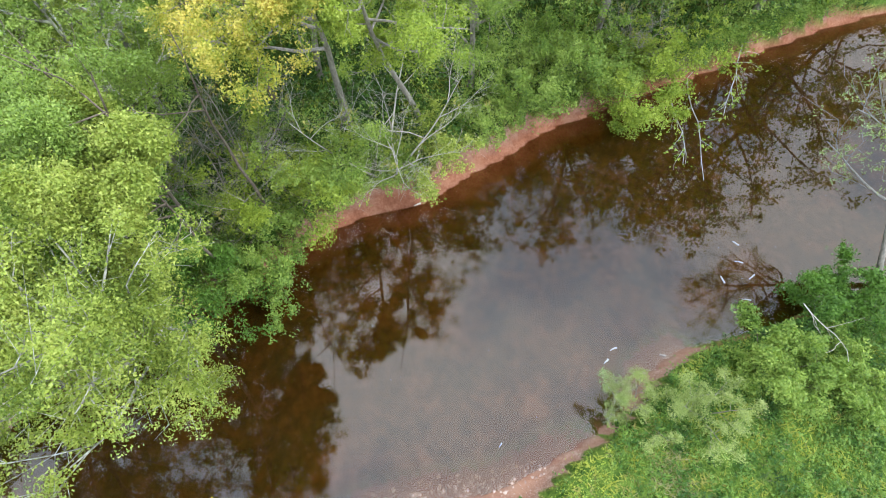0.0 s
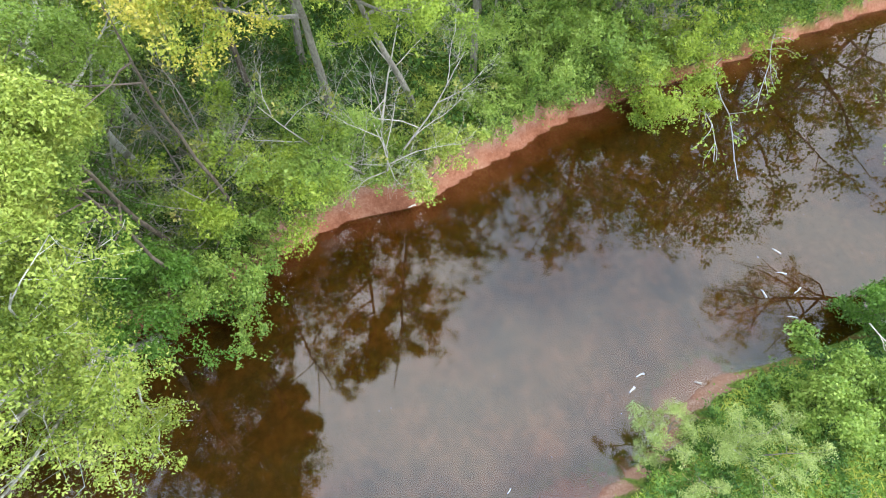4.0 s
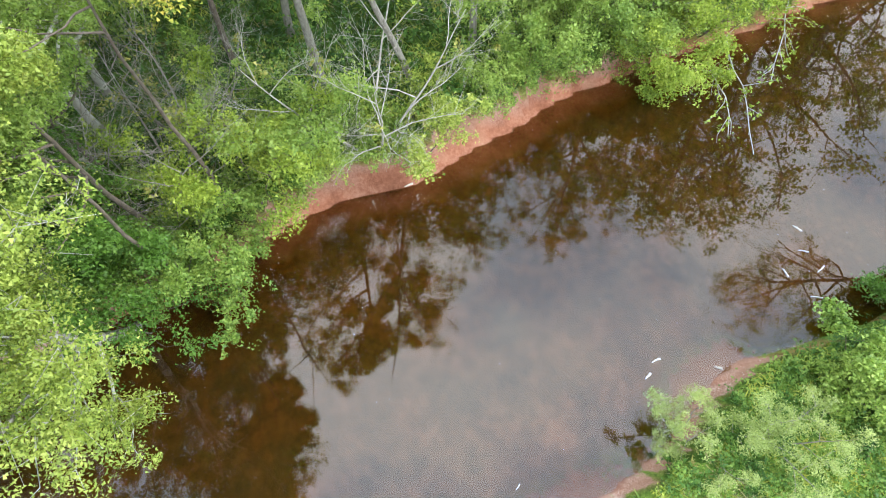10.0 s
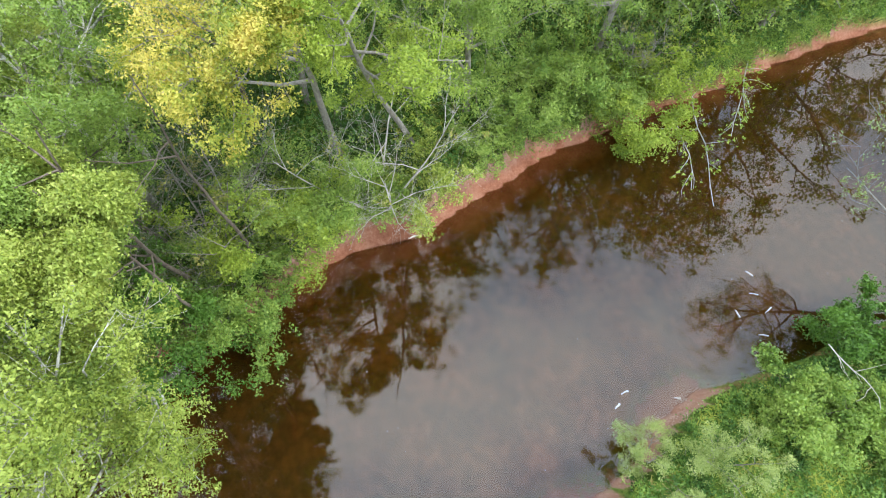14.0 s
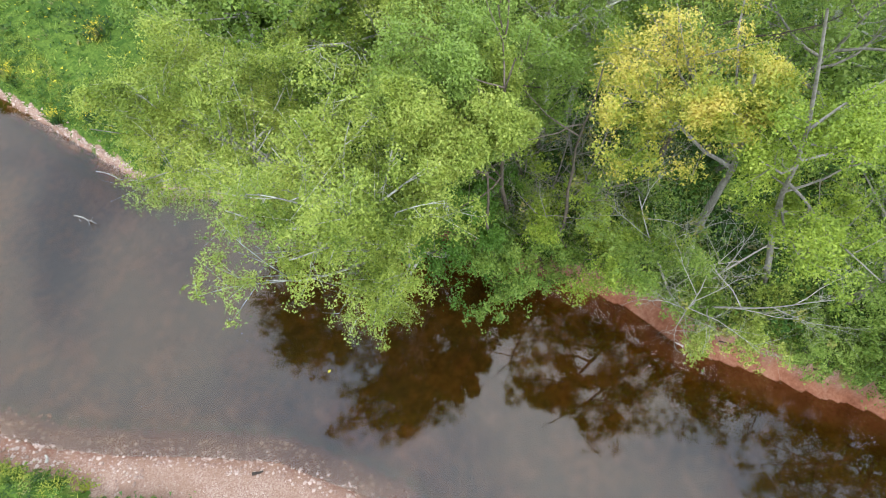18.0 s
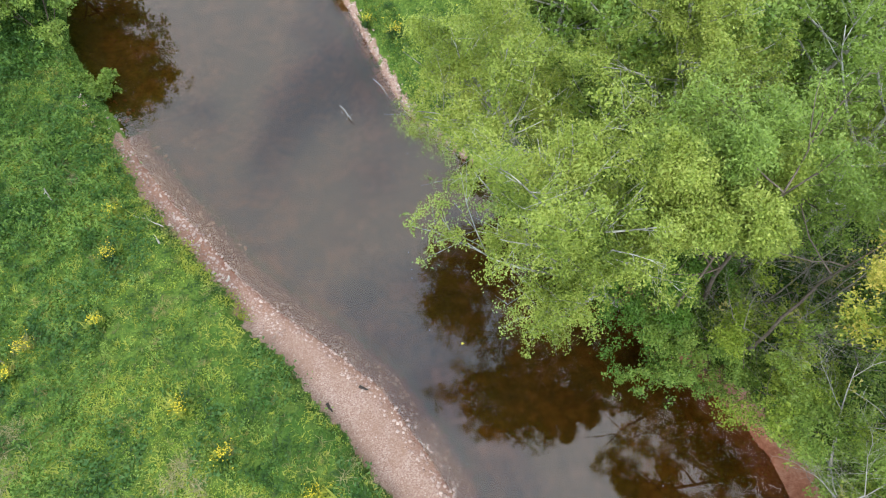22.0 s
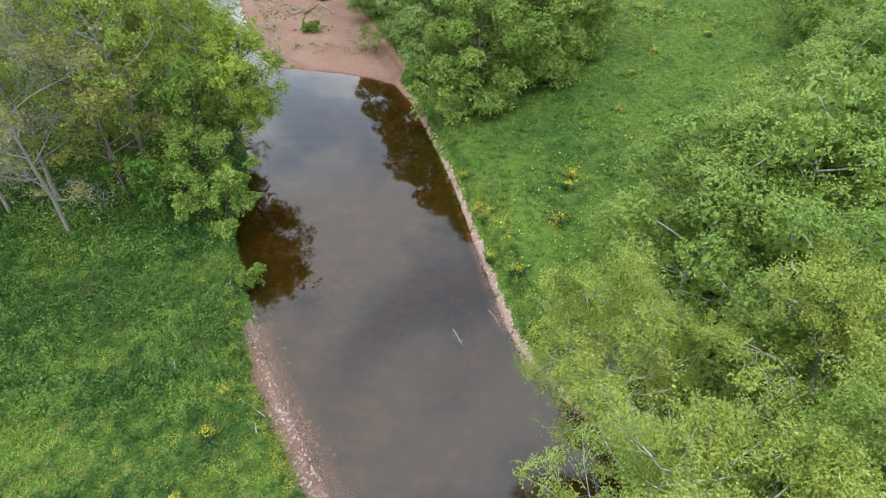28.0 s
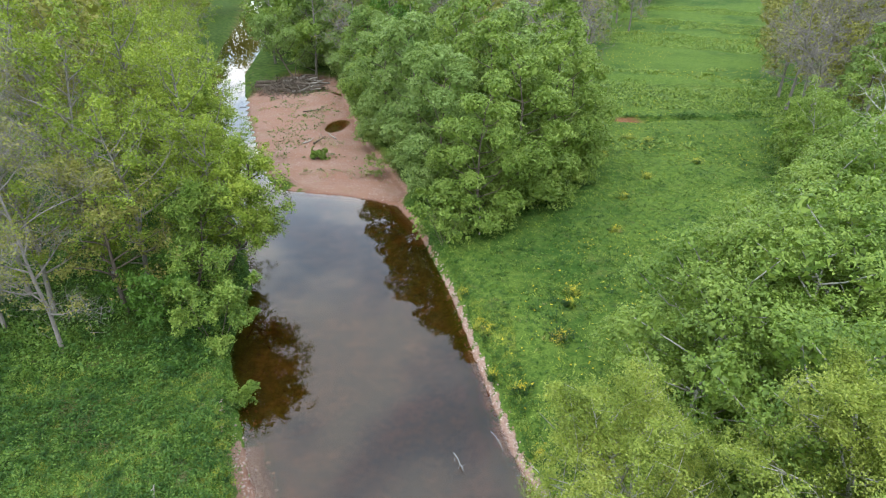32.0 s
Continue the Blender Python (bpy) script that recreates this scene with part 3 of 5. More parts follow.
def roomy(p, room):
    """Under 1 within a lumpy ellipsoid of centre and radii."""
    p, c = np.asarray(p, float), np.asarray(room, float)
    d = (p - c[:3]) / c[3:]
    lump = 0.06 + 0.15 * np.sin(4.3 * d[..., 0] + c[0]) * np.sin(4.7 * d[..., 1] + c[1]) + 0.09 * np.sin(8.1 * d[..., 0] + 3.7 * d[..., 2]) + 0.08 * np.sin(7.3 * d[..., 1] - 4.1 * d[..., 2])
    return np.sqrt((d ** 2).sum(-1)) * (1 + lump)


def grow(rng, tall, wide, lean=(0, 0), limbs=11, low=0.3, thick=None, droop=0.35, subs=5, twigs=4, stems=1, room=None):
    """The skeleton of a tree at the origin: stems, limbs with their finer branches, and the places where leaves sit."""
    thick = thick or tall * 0.0115 + 0.03
    stem_paths, limb_parts, sites = [], [], []
    for s in range(stems):
        tilt = np.array([lean[0], lean[1], 1.0])
        foot = np.zeros(3)
        if stems > 1:
            a = 6.28 * s / stems + rng.uniform(-0.4, 0.4)
            tilt = tilt + np.array([math.cos(a), math.sin(a), 0]) * rng.uniform(0.35, 0.8)
            foot = np.array([math.cos(a), math.sin(a), 0]) * 0.12
        stem = bend(rng, foot - [0, 0, 0.25], tilt, tall * rng.uniform(0.88, 1.0) * (0.92 if stems > 1 else 0.9), 0.25, 9, 0.05)
        r0 = thick / math.sqrt(stems)
        stem_paths.append((stem, r0, r0 * 0.16))
        count = max(3, limbs // stems)
        for k in range(count):
            at = low + (0.97 - low) * (k + rng.uniform(0.1, 0.9)) / count
            i = at * 9
            start = stem[int(i)] * (1 - i % 1) + stem[min(int(i) + 1, 9)] * (i % 1)
            a = k * 2.4 + rng.uniform(-0.5, 0.5) + s
            swell = math.sin(math.pi * min(0.97, 0.30 + 0.62 * (at - low) / (1 - low))) ** 0.8
            length = wide * swell * rng.uniform(0.75, 1.15)
            up = 0.25 + 0.9 * (at - low)
            path = bend(rng, start, (math.cos(a), math.sin(a), up), length, droop)
            for _ in range(7):
                if room is None or roomy(path[-1], room) < 0.9:
                    break
                length *= 0.8
                path = bend(rng, start, (math.cos(a), math.sin(a), up), length, droop)
            if room is not None and roomy(path[-1], room) > 0.97:
                continue
            r = min(r0 * (0.50 - 0.26 * at), 0.022 * length)
            pieces, fine = [chain(path, r, r * 0.25, 6)], []
            sites.append(path[-1])
            for j in range(subs):
                f = 1.2 + 3.8 * (j + rng.uniform(0, 1)) / subs
                b = path[int(f)] * (1 - f % 1) + path[min(int(f) + 1, 5)] * (f % 1)
                along = path[min(int(f) + 1, 5)] - path[int(min(f, 4.9))]
                w = along / (np.linalg.norm(along) + 1e-9) + rng.normal(size=3) * 0.75 + [0, 0, 0.15]
                sub = bend(rng, b, w, length * rng.uniform(0.30, 0.5), droop * 0.8, 3)
                if room is not None and roomy(sub[-1], room) > 0.93:
                    continue
                for m in range(3):
                    fine.append((*sub[m], *sub[m + 1], r * (0.34 - 0.08 * m), r * (0.26 - 0.08 * m)))
                sites.extend((sub[2], sub[3]))
                for q in range(twigs):
                    t0 = sub[1 + q % 3]
                    e = t0 + (rng.normal(size=3) + w * 0.6) * length * 0.11
                    if room is not None and roomy(e, room) > 0.95:
                        continue
                    fine.append((*t0, *e, r * 0.13, r * 0.05))
                    sites.extend((e, (t0 + e) / 2))
            if fine:
                pieces.append(tubes(fine, 3))
            limb_parts.append((s, joined(pieces)))
    return stem_paths, limb_parts, np.array(sites)


def tree(name, seed, tall, wide, leaf, bark="grey", count=9000, size=0.13, puff=0.34, label="", category="tree", lean=(0, 0), limbs=11, low=0.3, droop=0.35,
         subs=5, twigs=4, stems=1, slim=0.8, thick=None, split=True, group="", room=None, bare=0.0, per=22, haze=0):
    """A tree or shrub at the origin: trunk or stems, each limb, and a crown of separate leaves."""
    rng = np.random.RandomState(seed)
    stem_paths, limb_parts, sites = grow(rng, tall, wide, lean, limbs, low, thick, droop, subs, twigs, stems, room)
    if room is not None:
        kept = sites[roomy(sites, room) < 1]
        sites = kept if len(kept) > 20 else sites
    top = tagged(new(name), label, category, group)
    shrub = stems > 1
    if split:
        trunks = [part("stem" if shrub else "trunk", raw_mesh("trunk", *chain(path, r0, r1, 9), [BARK[bark]], True), top) for path, r0, r1 in stem_paths]
        for k, piece in limb_parts:
            part("branch", raw_mesh("branch", *piece, [BARK[bark]], True), trunks[k])
    else:
        part("trunk", raw_mesh("trunk", *joined([chain(p, a, b, 6) for p, a, b in stem_paths] + [p for _, p in limb_parts]), [BARK[bark]], True), top)
    if count:
        # some boughs are thick with leaves and some nearly bare
        cell = np.floor(sites / (0.06 * tall) + 0.37).astype(int)
        load = (np.abs(np.sin(cell @ np.array([12.9898, 78.233, 37.719]) + seed) * 43758.5453) % 1) ** 1.5 + 0.16
        load = np.where(rng.uniform(size=len(sites)) < bare, 0.03, load)
        pick = sites[rng.choice(len(sites), count // per, p=load / load.sum())] + rng.normal(size=(count // per, 3)) * puff * 0.45
        out = unit(pick - sites.mean(0) * [1, 1, 0.8])
        part("foliage" if shrub else "crown", raw_mesh("crown", *sprays(rng, pick, out, per, puff, size, slim), [LEAF[leaf]]), top)
    if haze:
        spot = sites[rng.randint(0, len(sites), haze)] + rng.normal(size=(haze, 3)) * 0.35
        tagged(part("brushwood", raw_mesh("brushwood", *leaves(rng, spot, 0.9, slim=0.055 if seed == 109 else 0.02, nor=rng.normal(size=(haze, 3))), [BARK[bark]]), top, "fine bare twigs"), kind="stuff")
    return top


def billow_tree(name, seed, tall, wide, leaf, bark, count, size, low, label, lobes=22, per=12, reach=0.4, group="", split=False, shell=0.25):
    """A full broadleaf tree whose crown is made of many leafy boughs, each on its own limb."""
    rng = np.random.RandomState(seed)
    top = tagged(new(name), label, "tree", group)
    stem = bend(rng, (0, 0, -0.3), (rng.normal() * 0.06, rng.normal() * 0.06, 1), tall * 0.9, 0.2, 9, 0.05)
    thick = tall * 0.011 + 0.04
    mids, sizes, limbs = [], [], []
    for k in range(lobes):
        rel = (k + rng.uniform(0.2, 0.8)) / lobes
        envelope = wide * math.sin(math.pi * (0.24 + 0.66 * rel)) ** 0.8
        r = wide * rng.uniform(0.28, 0.47) * (1.0 - 0.25 * rel)
        a = 2.4 * k + rng.uniform(-0.5, 0.5)
        away = max(0.0, envelope - r * 0.75) * rng.uniform(0.7, 1.12)
        z = tall * (low + (1 - low) * rel) - r * 0.4 + rng.normal() * 0.25
        f = min(8.9, max(0.8, 9 * (z / (tall * 0.9) - 0.22 * away / wide)))
        start = stem[int(f)] * (1 - f % 1) + stem[int(f) + 1] * (f % 1)
        mid = np.array([stem[int(f)][0] + math.cos(a) * away, stem[int(f)][1] + math.sin(a) * away, max(z, r * 0.55 + 0.2)])
        half = (start + mid) / 2 + rng.normal(size=3) * 0.15 - [0, 0, 0.12 * away]
        limbs.append(chain([start, (start * 2 + half) / 3, half, (half + mid * 2) / 3, mid + (mid - half) * 0.3], thick * 0.32, 0.02, 5 if split else 3))
        mids.append(mid)
        sizes.append(r)
    if split:
        trunk = part("trunk", raw_mesh("trunk", *chain(stem, thick, thick * 0.15, 8), [BARK[bark]], True), top)
        for piece in limbs:
            part("branch", raw_mesh("branch", *piece, [BARK[bark]], True), trunk)
    else:
        part("trunk", raw_mesh("trunk", *joined([chain(stem, thick, thick * 0.15, 6)] + limbs), [BARK[bark]], True), top)
    mids, sizes, n = np.array(mids), np.array(sizes), count // per
    k = rng.choice(lobes, n, p=sizes ** 2 / (sizes ** 2).sum())
    way = unit(rng.normal(size=(n, 3)))
    way[:, 2] = np.where(way[:, 2] < -0.25, -way[:, 2], way[:, 2])
    axis_way = unit((mids - [0, 0, tall * (low + 0.3 * (1 - low))]))[k]
    way = unit(way + axis_way * 0.45)
    spot = mids[k] + way * (sizes[k] * (1 - shell * rng.uniform(0, 1, n) ** 1.6))[:, None] * [1, 1, 0.85]
    spot[:, 2] = np.maximum(spot[:, 2], 0.15)
    crown = sprays(rng, spot, way, per, reach, size, loose=0.45)
    # oversized leaves added inside the boughs to block light and darken the gaps
    inner = n * per // 7
    k = rng.choice(lobes, inner, p=sizes ** 2 / (sizes ** 2).sum())
    way = unit(rng.normal(size=(inner, 3)))
    within = leaves(rng, mids[k] + way * (sizes[k] * rng.uniform(0.35, 0.72, inner))[:, None], size * 2.3, nor=way + rng.normal(size=(inner, 3)) * 0.3)
    part("crown", raw_mesh("crown", *joined([crown, within]), [LEAF[leaf]]), top)
    return top


def plant(ob, x, y, turn=0.0, scale=1.0, sink=0.05):
    ob.matrix_basis = pose(x, y, height(x, y) - sink, 0, 0, turn) @ Matrix.Scale(scale, 4)
    return ob


def again(ob, x, y, turn, scale, sink=0.05):
    made = copy_thing(ob, pose(x, y, height(x, y) - sink, 0, 0, turn))
    made.scale = (scale, scale, scale * random.uniform(0.9, 1.1))
    return made


# ---- trees and shrubs of the near banks ----
NEAR = "trees on the creek bank"
near_rows = [
    # name, seed, x, y, tall, wide, lean, leaf, bark, leaves, limbs, low, thick, label
    ("overhanging_tree", 11, 9.5, 6.4, 13.2, 4.9, (-0.64, -0.08), "pale", "white", 96000, 36, 0.22, 0.16, "broad pale-green tree with whitish limbs leaning over the creek"),
    ("overhanging_tree", 12, 8.6, 11.5, 11.4, 5.0, (-0.74, -0.04), "pale", "white", 90000, 36, 0.18, 0.13, "light-green tree with pale limbs over the water's edge"),
    ("bank_tree", 13, 11.5, 5.2, 12.6, 4.0, (-0.36, -0.06), "spring", "brown", 54000, 26, 0.32, 0.09, "pale-green leafy tree with whitish upper limbs"),
    ("bank_tree", 25, 13.0, 5.8, 11.6, 3.4, (-0.1, 0.02), "spring", "brown", 36000, 20, 0.35, 0.1, "light-green tree between the leaning trees"),
    ("bank_tree", 26, 17.6, 2.6, 12.0, 3.6, (-0.08, 0.0), "spring", "brown", 40000, 18, 0.38, 0.12, "leafy light-green tree beside the golden one"),
    ("bank_tree", 27, 4.7, -17.6, 11.0, 3.4, (0.44, 0.10), "willow", "grey", 11000, 22, 0.3, 0.12, "sparse tree with pale buds leaning over the water"),
    ("bank_tree", 14, 11.6, 9.9, 12.0, 4.3, (-0.20, -0.05), "pale", "white", 74000, 22, 0.3, 0.12, "light-green tree with a dense round crown"),
    ("bank_tree", 15, 15.7, -0.25, 13.4, 4.2, (-0.30, 0.10), "gold", "grey", 42000, 26, 0.42, 0.17, "tall tree with golden young leaves and a leaning grey trunk"),
    ("bank_tree", 30, 11.8, 3.3, 12.2, 3.2, (-0.22, -0.03), "pale", "brown", 44000, 26, 0.4, 0.075, "mid-green tree with thin grey limbs above the bank"),
    ("bank_tree", 29, 10.4, 4.7, 12.6, 3.2, (-0.33, -0.10), "pale", "brown", 38000, 26, 0.35, 0.075, "pale-green tree with light limbs at the bank's edge"),
    ("bank_tree", 16, 15.4, -3.05, 17.5, 3.6, (-0.55, 0.14), "lime", "grey", 36000, 22, 0.42, 0.12, "tall leaning tree with a bare grey trunk and few leaves"),
    ("bank_tree", 18, 16.4, -5.4, 10.5, 3.5, (-0.12, 0.0), "spring", "grey", 44000, 14, 0.25, None, "bright green tree on the red bank"),
    ("bank_tree", 19, 18.2, -11.6, 14.0, 3.8, (-0.15, 0.02), "fresh", "grey", 40000, 16, 0.25, 0.18, "leafy green tree with a leaning grey trunk"),
    ("bank_tree", 24, 17.8, -19.0, 16.0, 3.8, (-0.15, 0.1), "lime", "grey", 9000, 13, 0.35, 0.16, "tall tree with bare limbs and few leaves"),
    ("bank_tree", 20, 19.6, -6.5, 11.0, 3.6, (0, 0), "spring", "grey", 24200, 11, 0.35, None, "light-green tree in the bank wood"),
    ("bank_tree", 21, 18.6, 0.6, 11.5, 3.8, (0, 0), "fresh", "grey", 24200, 11, 0.35, None, "green tree in the bank wood"),
    ("bank_tree", 22, 17.0, 6.6, 11.5, 3.8, (0, 0), "pale", "white", 44000, 12, 0.3, None, "pale-green tree in the bank wood"),
    ("bank_tree", 23, 14.9, 6.4, 11.0, 3.4, (-0.1, 0), "spring", "white", 37400, 11, 0.35, None, "light-green tree in the bank wood"),
]
# the room that a crown fills: centre and half-widths, in the world
ROOM = {11: (5.2, 6.3, 7.3, 3.7, 3.4, 4.8), 12: (4.9, 11.0, 6.5, 3.7, 3.8, 4.3), 13: (9.5, 6.4, 8.8, 3.4, 2.4, 3.5), 29: (6.7, 5.0, 9.6, 1.7, 1.4, 2.1), 16: (11.9, -2.4, 9.6, 2.4, 2.7, 3.6), 27: (7.7, -16.2, 6.6, 2.9, 2.9, 3.8), 25: (12.0, 6.2, 8.3, 2.9, 2.5, 3.0), 14: (9.4, 9.4, 8.2, 3.6, 3.3, 4.2), 15: (11.9, 1.9, 10.4, 3.1, 2.6, 1.7), 30: (8.9, 4.7, 9.4, 1.7, 1.4, 2.2)}
for name, seed, x, y, tall, wide, lean, leaf, bark, count, limbs, low, thick, label in near_rows:
    room = ROOM.get(seed)
    if room:
        room = (room[0] - x, room[1] - y, room[2] - height(x, y), *room[3:])
    plant(tree(name, seed, tall, wide, leaf, bark, int(count * 1.2), 0.06, 0.24, label, room=room, bare=0.38, slim=0.7, lean=lean, limbs=limbs, low=low, twigs=7, thick=thick, group=NEAR), x, y)

SHRUB = "shrubs on the creek bank"
LEANING = {37: (-0.55, 0.0), 38: (-0.4, 0.05), 41: (0.12, 0.1), 48: (0.3, 0.0)}
shrub_rows = [
    # x, y, tall, wide, leaf, leaves, size, seed, label
    (10.6, 3.9, 2.6, 1.8, "fresh", 7000, 0.12, 31, "bushy bright-green shrub overhanging the red bank"),
    (12.0, 2.4, 4.4, 1.7, "lime", 9000, 0.10, 32, "tall yellow-green shrub with fine leaves on the bank edge"),
    (12.9, 1.0, 5.0, 1.6, "spring", 6500, 0.10, 33, "tall yellow-green shrub with fine leaves"),
    (10.4, 5.0, 4.4, 1.5, "fresh", 8000, 0.10, 84, "leafy light-green shrub below the bank trees"),
    (10.6, 7.2, 4.8, 1.6, "deep", 7500, 0.11, 85, "green shrub below the bank trees"),
    (9.3, 6.0, 4.6, 1.9, "deep", 10000, 0.10, 59, "light-green shrub below the leaning tree"),
    (14.2, -5.3, 1.6, 1.1, "spring", 3500, 0.10, 60, "low light-green shrub on the bank edge"),
    (14.9, -7.0, 1.7, 1.2, "fresh", 3800, 0.10, 65, "low bright-green shrub on the bank edge"),
    (12.9, -1.4, 1.6, 1.1, "spring", 3000, 0.10, 66, "low green shrub above the red clay"),
    (15.6, -10.6, 1.8, 1.3, "spring", 3800, 0.11, 67, "low bright-green shrub on the bank edge"),
    (13.0, -3.0, 2.6, 1.5, "pale", 5000, 0.11, 34, "light-green shrub hanging over red clay"),
    (15.4, -7.6, 2.8, 1.6, "spring", 5500, 0.12, 35, "bright-green shrub on the bank"),
    (16.3, -9.6, 2.6, 1.6, "fresh", 5500, 0.12, 36, "bright-green shrub on the bank"),
    (15.0, -12.3, 2.8, 1.9, "lime", 11000, 0.11, 37, "lime-green shrub leaning over the water"),
    (16.0, -14.2, 3.2, 1.9, "lime", 3000, 0.12, 38, "sparse lime shrub with long bare twigs over the water"),
    (18.4, -18.0, 3.2, 1.9, "spring", 4500, 0.13, 39, "light-green shrub on the far bank"),
    (19.2, -22.5, 3.2, 2.0, "fresh", 4500, 0.14, 40, "green shrub on the far bank"),
    (2.75, -7.4, 2.6, 0.8, "willow", 5200, 0.11, 41, "greyish-green willow shrub with slender branches over the water"),
    (1.9, -9.0, 2.3, 0.75, "willow", 5600, 0.10, 42, "pale grey-green willow shrub"),
    (2.6, -11.5, 2.4, 0.9, "fresh", 11000, 0.11, 43, "round bright-green shrub in the grass"),
    (2.6, -13.0, 1.4, 0.7, "fresh", 3600, 0.10, 83, "low light-green shrub in the grass"),
    (4.3, -15.0, 2.4, 1.0, "deep", 8000, 0.11, 44, "dark-green shrub over the water"),
    (1.4, -13.8, 1.6, 0.8, "fresh", 4500, 0.11, 45, "green shrub beside a bare branch"),
    (-10.2, 21.7, 1.5, 0.5, "fresh", 5500, 0.11, 47, "small round bright-green bush at the water's edge"),
    (-12.4, 25.6, 4.9, 1.3, "fresh", 11000, 0.14, 48, "bright-green young tree over the water"),
    (-16.4, 27.8, 4.2, 1.8, "deep", 7000, 0.16, 49, "dark-green shrub at the wood's edge"),
    (-6.3, 54.2, 2.6, 1.2, "willow", 5000, 0.14, 50, "yellow-green willow bush on the gravel bar"),
    (-13.1, 58.7, 1.0, 0.9, "fresh", 1500, 0.22, 51, "low round green bush on the gravel bar"),
    (3.6, 41.0, 4.0, 2.3, "spring", 4500, 0.2, 53, "light-green shrub below the pool trees"),
    (8.5, 47.5, 4.0, 2.4, "spring", 4000, 0.22, 54, "light-green shrub below the pool trees"),
    (11.8, 54.5, 4.5, 2.5, "fresh", 4000, 0.22, 55, "green shrub below the pool trees"),
    (34.0, 51.0, 5.5, 3.0, "fresh", 5000, 0.22, 56, "bright-green bush at the field's edge"),
    (38.0, 59.0, 6.0, 3.2, "fresh", 5000, 0.24, 57, "bright-green bush at the field's edge"),
    (36.0, 55.0, 5.0, 2.8, "spring", 4500, 0.22, 58, "light-green bush at the field's edge"),
    (0.2, 37.6, 4.6, 2.3, "spring", 5200, 0.2, 52, "light-green shrub hanging over the pool"),
]
for x, y, tall, wide, leaf, count, size, seed, label in shrub_rows:
    if y < 20:
        count, size = int(count * (2.5 if leaf == "willow" else 2.1)), size * (0.54 if leaf == "willow" else 0.72)
    plant(tree("shrub", seed, tall, wide, leaf, "grey" if leaf == "willow" else "brown", count, size, (0.13 if leaf == "willow" else 0.15 + 0.02 * tall), label, "shrub", bare=0.25, per=14, limbs=20, low=0.2, subs=4, twigs=5, stems=5,
               slim=0.34 if leaf == "willow" else 0.8, thick=0.055, droop=0.1, group=SHRUB, lean=LEANING.get(seed, (0, 0))), x, y, seed * 47 % 360)

# trees leaning over the creek from the wood's edge
for seed, x, y, tall, wide, lean, leaf, count, label in ((71, -14.4, 33.6, 11.0, 3.6, (0.42, -0.05), "lime", 26000, "light yellow-green tree leaning over the creek from the wood"),
                                                         (72, -16.4, 38.0, 12.5, 3.4, (0.12, -0.1), "lime", 24000, "light-green tree leaning over the creek from the wood"),
                                                         (73, -15.2, 30.2, 8.0, 2.8, (0.12, -0.1), "fresh", 20000, "green tree on the shaded creek bank"),
                                                         (74, -18.6, 28.4, 11.0, 3.4, (0.0, -0.1), "bud", 11000, "olive budding tree on the wood's edge"),
                                                         (75, -20.5, 43.0, 13.0, 3.8, (0.05, 0.0), "lime", 18000, "leafy tree leaning over the head of the pool")):
    plant(tree("leaning_tree", seed, tall, wide, leaf, "brown", count, 0.13, 0.36, label, bare=0.3, per=14, lean=lean, limbs=16, low=0.18, twigs=4, group=NEAR), x, y)

# bare thickets and dead branches
for seed, x, y, tall, wide, bark, label in ((61, 14.4, 4.0, 4.6, 2.6, "grey", "bare grey leafless woodland thicket"), (62, 12.9, -1.2, 6.6, 2.6, "dead", "dead shrub with whitish bare branches"),
                                            (63, 16.8, -12.8, 2.4, 1.8, "grey", "bare grey twiggy shrub"), (64, 12.9, 7.0, 4.4, 2.4, "dead", "dead whitish branching shrub"), (68, 12.4, 4.6, 5.4, 2.8, "grey", "bare grey thicket with many fine twigs")):
    plant(tree("bare_shrub", seed, tall, wide, "bud", bark, 260, 0.09, 0.25, label, "shrub", limbs=24, low=0.2, subs=8, twigs=7, stems=4, thick=0.1, group="bare shrubs"), x, y)

# ---- trees along the field and the woods ----
EDGE = "trees round the field"
proto = {}
billow_rows = [
    # name, seed, tall, wide, leaf, bark, leaves, size, low, boughs, reach, label
    ("field_tree", 101, 10.0, 4.3, "spring", "white", 21000, 0.115, 0.10, 30, 0.27, "light-green broadleaf tree with grey limbs"),
    ("field_tree", 102, 11.0, 4.5, "fresh", "white", 22000, 0.115, 0.12, 30, 0.27, "pale-green broadleaf tree with whitish limbs"),
    ("pool_tree", 103, 13.5, 5.2, "spring", "brown", 24000, 0.19, 0.02, 27, 0.40, "leafy light-green tree beside the pool"),
    ("pool_tree", 104, 14.5, 5.0, "blue", "brown", 24000, 0.18, 0.02, 27, 0.40, "greyish-green tall tree beside the pool"),
    ("wood_tree", 105, 19.5, 5.4, "spring", "grey", 6200, 0.32, 0.22, 20, 0.45, "tall light-green woodland tree in leaf"),
    ("wood_tree", 106, 20.5, 5.2, "deep", "brown", 6200, 0.33, 0.20, 20, 0.45, "tall dark-green woodland tree"),
    ("wood_tree", 107, 19.5, 5.0, "bud", "grey", 5600, 0.28, 0.22, 24, 0.5, "tall olive tree just coming into leaf"),
    ("wood_tree", 108, 18.5, 5.2, "lime", "grey", 6000, 0.31, 0.22, 20, 0.45, "tall yellow-green woodland tree"),
    ("wood_tree", 110, 18.5, 5.6, "blue", "brown", 6400, 0.32, 0.10, 22, 0.45, "tall greyish-green woodland tree in leaf"),
]
